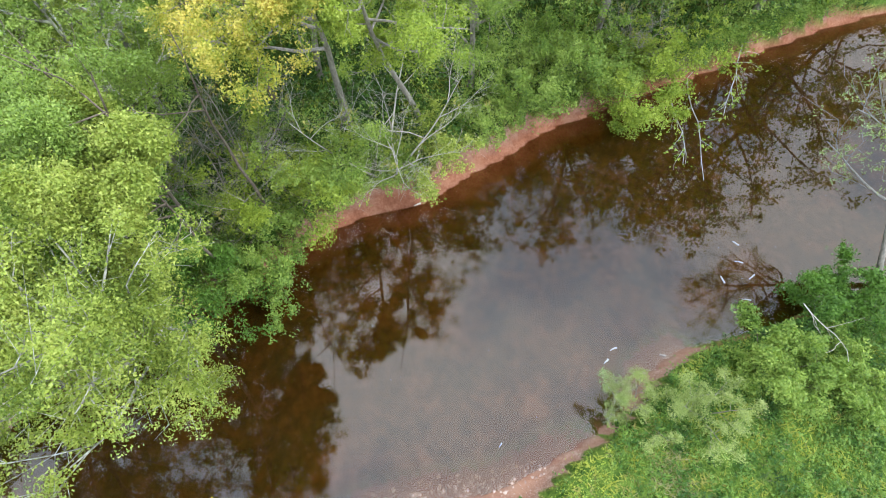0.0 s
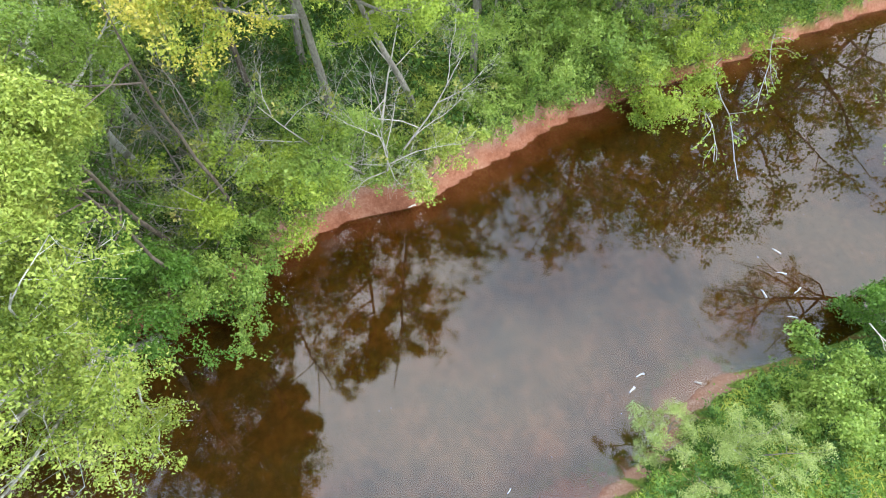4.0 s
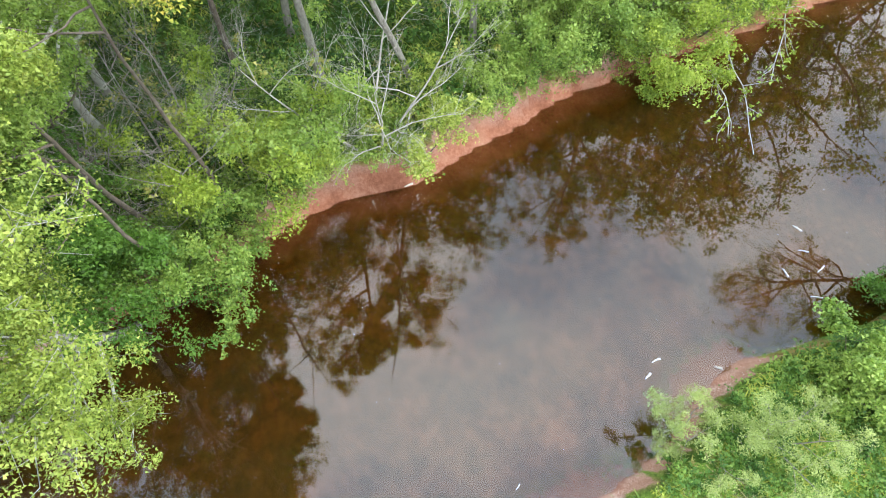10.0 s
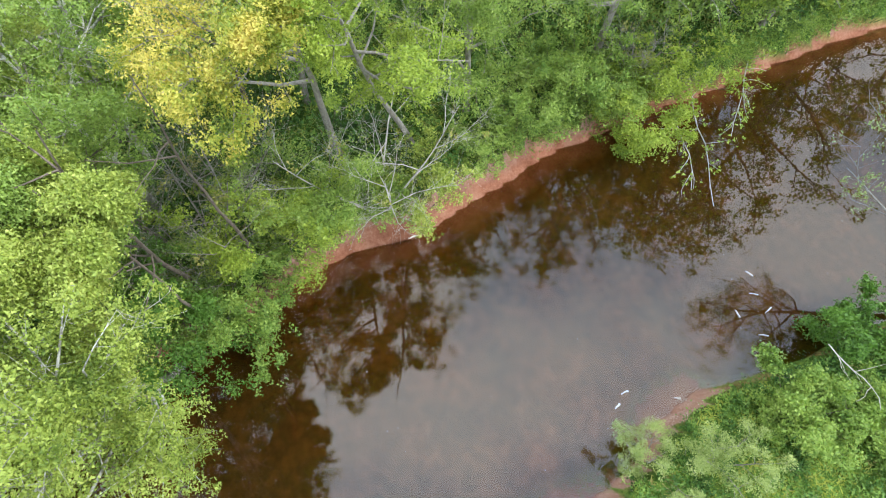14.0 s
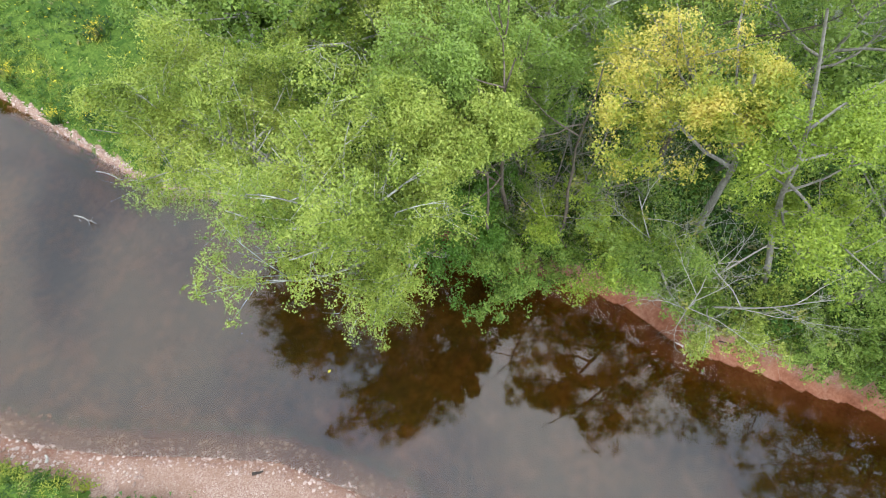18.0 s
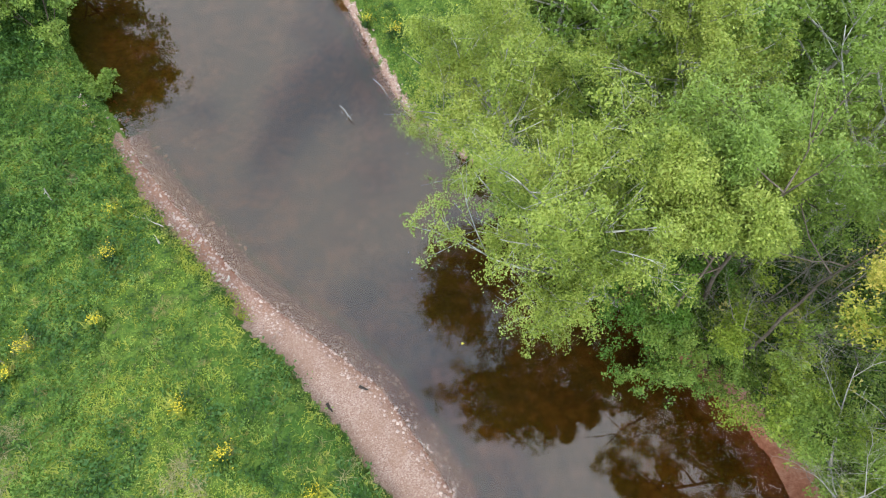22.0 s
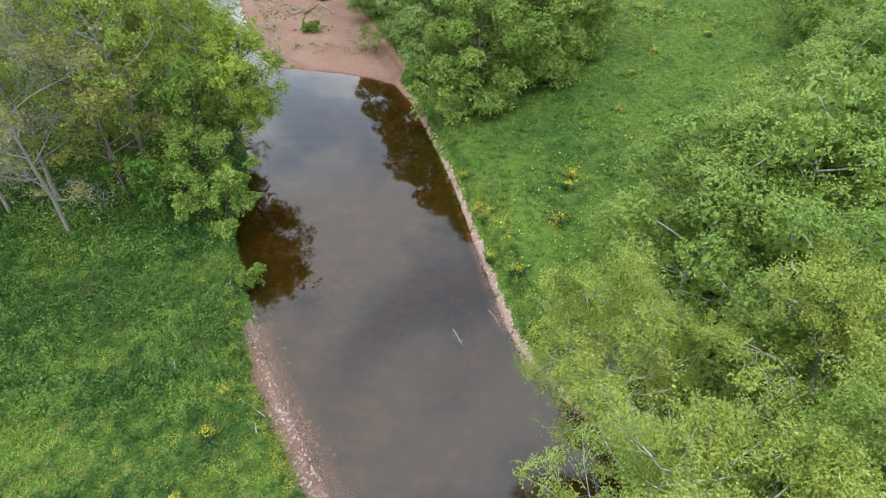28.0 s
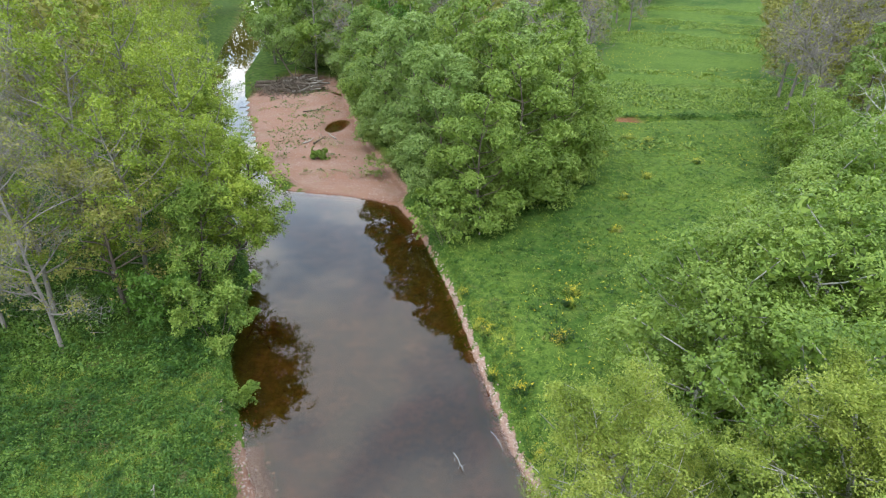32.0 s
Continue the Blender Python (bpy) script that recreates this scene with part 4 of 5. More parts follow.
for name, seed, tall, wide, leaf, bark, count, size, low, lobes, reach, label in billow_rows:
    proto[seed] = billow_tree(name, seed, tall, wide, leaf, bark, count, size, low, label, lobes, 12 if seed < 105 else 7, reach, EDGE if seed < 105 else "woodland trees", seed < 105)
proto[109] = tree("wood_tree", 109, 18.0, 4.6, "bud", "haze", 500, 0.34, 0.5, "bare grey woodland tree with a few buds", per=4, limbs=16, low=0.22, subs=5, twigs=3, haze=2600, split=False, group="woodland trees")
for seed, tall, wide, leaf, bark, count, size, low, haze, label in (
        (111, 15.0, 4.8, "lime", "grey", 11500, 0.135, 0.15, 0, "light-green tree at the edge of the wood"),
        (112, 17.0, 4.4, "bud", "haze", 5600, 0.115, 0.2, 3800, "tall olive budding tree at the edge of the wood"),
        (113, 16.0, 4.8, "lime", "grey", 11000, 0.135, 0.2, 0, "yellow-green tree at the edge of the wood")):
    proto[seed] = tree("edge_tree", seed, tall, wide, leaf, bark, count, size, 0.42, label, bare=0.4, per=12, limbs=18, low=low, subs=5, twigs=2, haze=haze, thick=0.13 if seed == 112 else None, group="woodland trees")
used = set()


def stand(seed, x, y, turn, scale):
    """The first one of a kind is the built one; the others are copies."""
    if seed in used:
        again(proto[seed], x, y, turn, scale)
    else:
        used.add(seed)
        plant(proto[seed], x, y, turn, scale)


for seed, x, y, scale in ((101, 9.6, 17.6, 0.95), (102, 11.6, 13.6, 0.95), (102, 11.4, 19.6, 0.85), (101, 15.4, 18.6, 1.0), (102, 15.4, 23.8, 0.9), (101, 19.6, 22.8, 1.0), (102, 20.0, 28.4, 0.95), (102, 13.2, 16.4, 1.0), (101, 13.4, 22.0, 1.0), (102, 17.2, 20.6, 1.05), (101, 17.6, 26.4, 1.0), (102, 21.6, 25.4, 1.0), (101, 22.4, 31.0, 1.0), (102, 18.6, 14.6, 1.1),
                          (101, 23.2, 19.4, 1.1), (102, 26.6, 29.0, 1.1), (101, 17.0, 10.8, 1.0), (102, 22.5, 8.5, 1.1), (101, 24.5, 1.0, 1.1), (102, 24.5, -7.0, 1.1), (101, 22.0, -14.5, 1.15),
                          (101, 29.5, 36.0, 0.6), (102, 33.5, 47.5, 0.7), (101, 35.0, 52.0, 0.8),
                          (103, 2.6, 40.6, 0.78), (103, 6.4, 45.6, 1.0), (103, 10.2, 51.0, 0.95), (104, -0.4, 47.6, 0.86), (104, -1.6, 55.0, 1.0), (103, 4.4, 53.2, 1.0), (104, 8.0, 59.0, 1.0), (103, 13.4, 58.6, 0.85), (104, -6.4, 63.5, 0.9), (103, 1.6, 62.6, 1.05)):
    stand(seed, x, y, random.uniform(0, 360), scale)


def scattered(seed, lo, hi, gap, keep):
    """Places at least gap apart, for which keep(x, y) holds."""
    rng, out = random.Random(seed), []
    for _ in range(6000):
        x, y = rng.uniform(lo[0], hi[0]), rng.uniform(lo[1], hi[1])
        if keep(x, y) and all((x - a) ** 2 + (y - b) ** 2 > gap * gap for a, b in out):
            out.append((x, y))
    return out


def creek_side(x, y, line):
    """How far x lies to the right of a bank line at y."""
    pts = sorted((b, a) for a, b in line)
    return x - float(np.interp(y, [p[0] for p in pts], [p[1] for p in pts]))


left_wood = scattered(5, (-165, 45), (-10, 210), 10.4, lambda x, y: creek_side(x, y, LEFT_BANK[:12]) < -5.5 - (3 if y > 75 else 0) and x > -0.80 * y - 12 and y > 30 - 0.25 * (x + 14))
mid_wood = scattered(6, (-60, 60), (90, 225), 10.6, lambda x, y: creek_side(x, y, RIGHT_BANK[31:]) > (16 if y < 100 else 4) and x < np.interp(y, [56, 104, 153, 217, 235], [10, 26, 47, 77, 85]) and not (x < 14 and y < 66))
right_wood = scattered(7, (30, 40), (150, 190), 10.5, lambda x, y: x > np.interp(y, [40, 53, 63, 75, 95, 180, 235], [34, 40, 42, 46, 55, 94, 118]) and x < 0.85 * y + 14)
rng = random.Random(4)
for spots, kinds in ((left_wood, (105, 107, 108, 107, 108, 107, 109, 107)), (mid_wood, (110, 105, 109, 107, 109, 109, 107, 108, 106, 105)), (right_wood, (107, 109, 109, 105, 109, 110, 109))):
    for x, y in spots:
        k = rng.choice(kinds)
        stand(k, x, y, rng.uniform(0, 360), rng.uniform(0.86, 1.08) * (1.0 if spots is left_wood else 0.85 if spots is right_wood else 0.8 + 0.3 * min(1, max(0, (y - 60) / 60))))
# the wood's edge along the meadow and the pool
for seed, x, y, scale in ((112, -20.2, 24.6, 0.95), (111, -14.9, 33.2, 0.8), (111, -16.8, 38.2, 0.95), (113, -18.0, 30.2, 0.85), (111, -21.0, 45.0, 0.95), (111, -26.2, 55.0, 0.95), (113, -30.0, 62.5, 1.0), (113, -21.0, 32.0, 1.0), (112, -25.0, 29.6, 1.15), (113, -24.6, 37.0, 1.1), (111, -20.6, 42.0, 0.9), (112, -30.5, 33.0, 1.2),
                          (112, -29.0, 41.0, 1.2), (113, -25.0, 46.0, 1.05), (111, -27.0, 52.0, 0.9), (112, -36.0, 40.0, 1.25), (113, -35.0, 49.0, 1.15), (111, -31.0, 58.0, 0.95), (112, -42.0, 47.0, 1.2), (111, -33.5, 66.0, 0.95),
                          (111, 20.0, -20.5, 1.2), (113, 20.2, -25.6, 1.25), (111, 20.4, -16.0, 1.0), (111, 21.4, -30.6, 1.05), (113, 22.6, -36.0, 1.0), (113, -22.6, 28.0, 0.8), (112, -24.4, 26.4, 0.95), (111, -28.0, 27.0, 0.85), (113, -33.0, 28.5, 1.0), (113, -21.6, 49.5, 0.85), (111, -37.5, 80.0, 0.9), (111, -40.0, 90.0, 0.9), (113, -43.5, 100.0, 0.9), (111, -47.5, 111.0, 0.95), (113, -51.5, 123.0, 1.0), (111, -56.0, 137.0, 1.05), (113, -60.5, 152.0, 1.1), (113, -31.5, 71.0, 0.9),
                          (103, -12.0, 92.0, 0.85), (104, -15.0, 113.0, 1.0), (104, -25.0, 118.0, 1.0), (103, -31.5, 127.0, 1.0), (104, -38.5, 146.0, 1.0), (104, -10.5, 81.0, 0.9), (103, -7.5, 70.5, 0.85), (104, -16.0, 103.0, 1.05), (104, -23.0, 110.0, 1.1), (103, -8.0, 92.0, 1.1)):
    stand(seed, x, y, rng.uniform(0, 360), scale)
for k, x, y, scale in ((109, 42.5, 66.0, 1.0), (109, 45.0, 72.0, 1.05), (107, 47.0, 67.0, 0.95), (109, 47.5, 79.0, 1.0), (110, 44.0, 60.0, 0.7), (107, 50.0, 86.0, 1.0), (109, 52.0, 74.0, 1.0), (105, 41.0, 55.0, 0.6)):
    stand(k, x, y, rng.uniform(0, 360), scale)

# ---- low growth: grass, herbs and distant woods, too many to count ----
def scatter(seed, lo, hi, count, keep):
    rng = np.random.RandomState(seed)
    x, y = rng.uniform(lo[0], hi[0], count), rng.uniform(lo[1], hi[1], count)
    z, gravel, clay, bed, wood = land(x, y)
    ok = keep(x, y, z, gravel, clay, wood)
    return np.stack([x, y, z], -1)[ok], rng


def blades(rng, feet, blade, count, lean=0.5, wide=0.12):
    """Tufts of narrow blades that fan out from each foot."""
    n = len(feet) * count
    foot = np.repeat(feet, count, 0) + np.concatenate([rng.normal(size=(n, 2)) * blade * 0.25, np.zeros((n, 1))], 1)
    a = rng.uniform(0, 6.283, n)
    out = np.stack([np.cos(a), np.sin(a), np.zeros(n)], -1)
    side = np.stack([-np.sin(a), np.cos(a), np.zeros(n)], -1)
    s = (blade * rng.uniform(0.55, 1.35, n))[:, None]
    tip = foot + (out * rng.uniform(0.3, 1.0 + lean, (n, 1)) + [0, 0, 0.75]) * s * 0.75
    tri = np.stack([foot + side * s * wide, tip, foot - side * s * wide], 1)
    return tri.reshape(-1, 3), np.arange(3 * n).reshape(-1, 3)


def stuff(name, data, mat, label, category):
    return tagged(new(name, raw_mesh(name, *data, [mat])), label, category, kind="stuff")


def dry_land(x, y, z, gravel, clay, wood):
    return (z > 0.4) & (gravel < 0.5) & (clay < 0.5)


def patchy(x, y, scale, seed, cut):
    return waves(x, y, scale, seed) > cut


def meadow(x, y, z, g, c, w):
    return dry_land(x, y, z, g, c, w) & (w < 0.5) & (x < 4.5)


feet, rng_g = scatter(201, (-21, -20), (4, 30), 90000, meadow)
stuff("meadow_grass", blades(rng_g, feet, 0.15, 3, 0.8, 0.13), LEAF["grass"], "short green meadow grass in tufts", "grass")
feet, rng_g = scatter(202, (-21, -20), (4, 30), 9000, lambda x, y, z, g, c, w: meadow(x, y, z, g, c, w) & patchy(x, y, 0.9, 21, 0.04) & (x > -10.5 + 2 * waves(x, y, 0.5, 41)) & (y > -6))


def clumps(rng, feet, each, wide, high, size):
    """Leafy weed clumps: domes of leaves round each foot."""
    n = len(feet)
    grown = rng.uniform(0.45, 1.25, (n, 1, 1))
    off = rng.normal(size=(n, each, 3)) * [wide * 0.5, wide * 0.5, 0]
    dome = np.clip(1 - (off[..., 0] ** 2 + off[..., 1] ** 2) / (wide * wide * 1.3), 0.05, 1)
    off[..., 2] = dome * high * rng.uniform(0.5, 1.05, (n, each))
    return leaves(rng, (feet[:, None] + off * grown).reshape(-1, 3), size, 1.1)


stuff("light_meadow_patches", clumps(rng_g, feet, 26, 0.34, 0.13, 0.055), LEAF["lime"], "low yellow-green growth in patches of the meadow", "herbs")
feet, rng_g = scatter(203, (-24, -20), (4, 30), 5200, lambda x, y, z, g, c, w: meadow(x, y, z, g, c, w) & patchy(x, y, 0.7, 22, -0.12))
stuff("herbs", clumps(rng_g, feet, 36, 0.34, 0.26, 0.076), LEAF["herb"], "leafy green weed clumps in the meadow", "herbs")
feet, rng_g = scatter(220, (-24, -4), (-9, 24), 2600, meadow)
stuff("herbs", clumps(rng_g, feet, 36, 0.4, 0.3, 0.082), LEAF["herb"], "dark leafy weeds in the meadow towards the wood", "herbs")
feet, rng_g = scatter(225, (-8, -20), (5, -6), 1500, meadow)
stuff("herbs", clumps(rng_g, feet, 38, 0.4, 0.4, 0.08), LEAF["herb"], "dark green weeds among the bank shrubs", "herbs")
feet, rng_g = scatter(218, (-24, -20), (4, 30), 3200, lambda x, y, z, g, c, w: meadow(x, y, z, g, c, w) & patchy(x, y, 0.6, 26, 0.0) & (x > -11.5 + 2 * waves(x, y, 0.5, 41)) & (y > -6))
stuff("light_herbs", clumps(rng_g, feet, 40, 0.30, 0.22, 0.06), LEAF["spring"], "yellow-green weed clumps in the meadow", "herbs")
feet, rng_g = scatter(219, (-30, 13), (-8, 30), 2900, lambda x, y, z, g, c, w: dry_land(x, y, z, g, c, w) & patchy(x, y, 0.5, 27, -0.15))
stuff("tall_weeds", clumps(rng_g, feet, 44, 0.5, 0.6, 0.1), LEAF["herb"], "tall leafy weeds towards the wood", "weeds")
feet, rng_g = scatter(204, (-21, -20), (4, 30), 12000, lambda x, y, z, g, c, w: meadow(x, y, z, g, c, w) & patchy(x, y, 1.4, 23, 0.24))
feet2, rng_2 = scatter(226, (-21, -8), (3, 22), 60000, lambda x, y, z, g, c, w: meadow(x, y, z, g, c, w) & (waves(x, y, 1.1, 51) + 0.5 * waves(x, y, 3.0, 52) > 0.42))
stuff("matted_grass", blades(rng_2, feet2, 0.2, 4, 2.2, 0.05), LEAF["straw"], "brownish matted dead grass in bare patches", "grass")
feet2, rng_2 = scatter(227, (-14, -8), (3, 20), 2600, lambda x, y, z, g, c, w: meadow(x, y, z, g, c, w) & (y > -3) & (waves(x, y, 1.0, 53) > 0.16))
stuff("broad_leaf_weeds", clumps(rng_2, feet2, 26, 0.40, 0.20, 0.11), LEAF["dock"], "dark-green broad-leaved weeds in the meadow", "weeds")
stuff("dry_grass", blades(rng_g, feet, 0.16, 3, 1.2, 0.05), LEAF["straw"], "dry straw-coloured grass among the green", "grass")


def field(x, y, z, g, c, w):
    return dry_land(x, y, z, g, c, w) & (x > 0.5) & (y > 14) & (w < 0.5)


feet, rng_g = scatter(205, (0, 14), (46, 95), 56000, field)
stuff("field_grass", blades(rng_g, feet, 0.2, 2, 0.7, 0.16), LEAF["field"], "short green grass of the field", "grass")
feet, rng_g = scatter(206, (0, 14), (46, 95), 30000, lambda x, y, z, g, c, w: field(x, y, z, g, c, w) & patchy(x, y, 0.35, 24, 0.1))
stuff("field_grass_patches", blades(rng_g, feet, 0.18, 3, 0.7, 0.12), LEAF["spring"], "lighter grass patches of the field", "grass")
feet, rng_g = scatter(223, (0, 15), (34, 66), 3800, lambda x, y, z, g, c, w: field(x, y, z, g, c, w) & patchy(x, y, 0.5, 42, -0.1))
stuff("field_herbs", clumps(rng_g, feet, 20, 0.45, 0.22, 0.11), LEAF["herb"], "dark leafy weed tufts in the field", "herbs")
feet, rng_g = scatter(224, (0, 15), (34, 66), 2600, lambda x, y, z, g, c, w: field(x, y, z, g, c, w) & patchy(x, y, 0.4, 43, 0.05))
stuff("field_herbs", clumps(rng_g, feet, 20, 0.45, 0.16, 0.10), LEAF["fresh"], "yellow-green weed tufts in the field", "herbs")
feet, rng_g = scatter(229, (2, 16), (80, 170), 16000, lambda x, y, z, g, c, w: field(x, y, z, g, c, w) & (waves(x, y, 0.22, 64) > 0.12))
stuff("field_flowers", leaves(rng_g, feet + [0, 0, 0.3], 0.13, 1.5), LEAF["flower"], "sprinkled small yellow flowers in the field", "flowers")
feet, rng_g = scatter(230, (2, 60), (95, 200), 60000, lambda x, y, z, g, c, w: field(x, y, z, g, c, w) & (waves(x, y, 0.12, 65) + 0.5 * waves(x, y, 0.5, 66) > 0.05))
stuff("pale_field_grass", blades(rng_g, feet, 0.5, 2, 0.8, 0.2), LEAF["spring"], "pale yellow-green grass of the far field", "grass")
feet, rng_g = scatter(228, (19, 71), (42, 77), 900, lambda x, y, z, g, c, w: (np.abs(y - 74.4 - 0.06 * (x - 24)) < 0.6 + 0.9 * waves(x, y, 0.7, 61)) & (waves(x, y, 0.5, 62) > -0.1))
stuff("gully_weeds", clumps(rng_g, feet[(feet[:, 0] > 27) | (feet[:, 1] > 74.6)], 20, 0.6, 0.4, 0.2), LEAF["herb"], "dark tall weeds along the washed-out gully", "weeds")
feet, rng_g = scatter(207, (9, -32), (30, 16), 70000, lambda x, y, z, g, c, w: dry_land(x, y, z, g, c, w))
lift = rng_g.uniform(0.1, 0.75, (len(feet), 1)) * [0, 0, 1] * (0.4 + patchy(feet[:, 0], feet[:, 1], 0.9, 25, 0.0)[:, None])
stuff("undergrowth", leaves(rng_g, feet + lift, 0.15, 1.0), LEAF["herb"], "leafy green undergrowth on the wood floor", "undergrowth")
feet, rng_g = scatter(208, (9, -32), (30, 16), 15000, lambda x, y, z, g, c, w: dry_land(x, y, z, g, c, w))
stuff("undergrowth_grass", blades(rng_g, feet, 0.45, 4, 0.9, 0.05), LEAF["grass"], "long grass on the wood floor", "grass")
feet, rng_g = scatter(209, (-34, 21), (-9, 60), 70000, lambda x, y, z, g, c, w: dry_land(x, y, z, g, c, w) & (w > 0.3))
stuff("undergrowth", leaves(rng_g, feet + rng_g.uniform(0.1, 1.0, (len(feet), 1)) * [0, 0, 0.7], 0.15, 1.0), LEAF["herb"], "green undergrowth below the wood's edge trees", "undergrowth")


def far_belt(name, seed, near, far, count, tall, mat, label, lo=-43, hi=43):
    """Woods on the skyline: crowns of many leafy clumps, far behind everything else."""
    rng = np.random.RandomState(seed)
    a, d = np.radians(rng.uniform(lo, hi, count)), rng.uniform(near, far, count)
    x, y = np.sin(a) * d, np.cos(a) * d
    open_field = (np.abs(x / y - 0.44) < 0.09) & (y < 300)
    x, y = np.where(open_field, x - 0.22 * y, x), y + 0
    z = land(x, y)[0]
    each = 520
    wide, high = rng.uniform(3.5, 7, count), tall * rng.uniform(0.7, 1.2, count)
    off = unit(rng.normal(size=(count, each, 3)))
    off[..., 2] = np.abs(off[..., 2]) * 1.25 - 0.25
    lump = 1 + 0.22 * np.sin(off[..., :1] * 6 + rng.uniform(0, 6.28, (count, 1, 1))) * np.sin(off[..., 1:2] * 6 + rng.uniform(0, 6.28, (count, 1, 1)))
    spot = np.stack([x, y, z + high * 0.55], -1)[:, None] + off * lump * np.stack([wide, wide, high * 0.45], -1)[:, None] * rng.uniform(0.7, 1.0, (count, each, 1))
    stuff(name, leaves(rng, spot.reshape(-1, 3), 0.85, nor=(off + rng.normal(size=off.shape) * 0.5).reshape(-1, 3)), mat, label, "woods")


far_belt("distant_woods", 301, 228, 340, 140, 20, LEAF["bud"], "distant olive woods on the skyline")
far_belt("distant_woods", 302, 235, 420, 120, 21, LEAF["spring"], "distant light-green woods on the skyline")
far_belt("distant_woods", 303, 300, 800, 170, 20, LEAF["deep"], "far dark-green woods on the skyline")

# ---- flowers ----
flower_spots = [(-11.6, 9.3, 0.55), (-12.7, 8.6, 0.4), (-12.1, 8.4, 0.35), (-5.1, 4.1, 0.5), (-2.5, 2.2, 0.6), (-7.35, 2.9, 0.35), (-6.4, 2.4, 0.45), (-6.5, 1.7, 0.35), (-6.4, 5.9, 0.45), (-8.8, 14.1, 0.5), (-8.8, 12.2, 0.5),
                (6.5, 25.8, 0.95), (8.2, 30.7, 0.55), (7.7, 29.2, 0.4), (23.2, 62.8, 0.9), (1.4, 31.2, 0.6), (2.7, 23.3, 0.4), (3.8, 21.5, 0.5), (2.6, 26.6, 0.6), (2.2, 27.6, 0.5), (4.2, 17.8, 0.3), (15.8, 46, 0.7), (13.3, 39.7, 0.6),
                (21.5, 64.5, 1.0), (26, 56, 0.7), (19.5, 51.7, 0.8), (17, 58, 0.6), (-9.2, 9.6, 0.3)]
rng_f = np.random.RandomState(77)
for x, y, r in flower_spots:
    clump = tagged(new("wildflower_clump"), "clump of small yellow wildflowers in the grass", "flowers", "yellow wildflower clumps")
    r = r * 0.8
    n = int(30 + 170 * r)
    head = rng_f.normal(size=(n, 3)) * [r * 0.42, r * 0.42, 0.07] + [0, 0, 0.46]
    part("stalk", raw_mesh("stalk", *blades(rng_f, rng_f.normal(size=(int(30 + 60 * r), 3)) * [r * 0.4, r * 0.4, 0], 0.42, 3, 0.3), [LEAF["grass"]]), clump, "green stalks and leaves")
    part("blossom", raw_mesh("blossom", *leaves(rng_f, head, 0.05, 1.5, 0.9), [LEAF["flower"]]), clump, "small yellow blossoms")
    plant(clump, x, y, 0, 1, 0.0)


# ---- stones, driftwood and snags ----
def pebble_mesh(seed):
    bm = bmesh.new()
    bmesh.ops.create_icosphere(bm, subdivisions=1, radius=0.5)
    r = random.Random(seed)
    for v in bm.verts:
        v.co *= r.uniform(0.75, 1.15)
        v.co.z *= 0.62
    me = bpy.data.meshes.new("stone")
    bm.to_mesh(me)
    bm.free()
    me.materials.append(STONE)
    return me


PEBBLES = [pebble_mesh(k) for k in range(8)]


def along(line, k):
    """A place k of the way along a line of points, and the way across it to the right."""
    p = np.array(line, float)
    w = np.r_[0, np.cumsum(np.linalg.norm(np.diff(p, axis=0), axis=1))]
    at = np.array([np.interp(k * w[-1], w, p[:, i]) for i in (0, 1)])
    ahead = np.array([np.interp(min(1, k + 0.01) * w[-1], w, p[:, i]) for i in (0, 1)]) - at
    ahead /= np.linalg.norm(ahead) + 1e-9
    return at, np.array([ahead[1], -ahead[0]])


def fringe(seed, line, count, near, far, mat, label):
    """Leafy growth hanging along the top edge of a bank."""
    rng = np.random.RandomState(seed)
    spots = []
    for _ in range(count):
        at, across = along(line, rng.uniform())
        spots.append(at + across * rng.uniform(near, far))
    spots = np.array(spots)
    z = land(spots[:, 0], spots[:, 1])[0]
    spots = np.column_stack([spots, np.maximum(z, 0.3) - 0.05])[z > 0.2]
    stuff("bank_fringe", clumps(rng, spots, 20, 0.34, 0.34, 0.075), mat, label, "weeds")


fringe(231, RIGHT_BANK[2:11], 1100, 0.22, 0.75, LEAF["fresh"], "green growth along the top of the red bank")
fringe(232, RIGHT_BANK[10:22], 650, 0.75, 1.3, LEAF["fresh"], "green growth along the top of the red bank")
fringe(233, LEFT_BANK[5:13], 900, 0.12, 0.7, LEAF["herb"], "dark growth hanging over the undercut bank")
fringe(234, RIGHT_BANK[22:34], 700, 0.45, 1.2, LEAF["herb"], "green growth along the field shore")
fringe(235, LEFT_BANK[12:22], 420, 0.7, 1.1, LEAF["grass"], "grass along the edge of the gravel shore")
rs = random.Random(12)
stone_rows = [(LEFT_BANK[11:17], 300, -1.1, 0.75, 0.07, 0.24), (RIGHT_BANK[23:30], 190, -0.5, 0.4, 0.07, 0.22), ([(2.8, -7.4), (3.8, -8.4), (4.1, -9.6), (4.1, -11.4)], 30, -0.6, 0.5, 0.03, 0.12)]
for line, count, out, into, small, large in stone_rows:
    for _ in range(count):
        at, across = along(line, rs.random())
        x, y = at + across * -1 * rs.uniform(-out, -into) if line is stone_rows[0][0] else at + across * rs.uniform(out, into) * (-1 if line is stone_rows[1][0] else 1)
        size = small + (large - small) * rs.random() ** 2.2
        st = new("stone", rs.choice(PEBBLES))
        st.parent = ground
        st.matrix_basis = pose(x, y, height(x, y) + size * 0.12, rs.uniform(-20, 20), rs.uniform(-20, 20), rs.uniform(0, 360)) @ Matrix.Diagonal((size, size * rs.uniform(0.6, 1), size * rs.uniform(0.6, 0.9), 1))


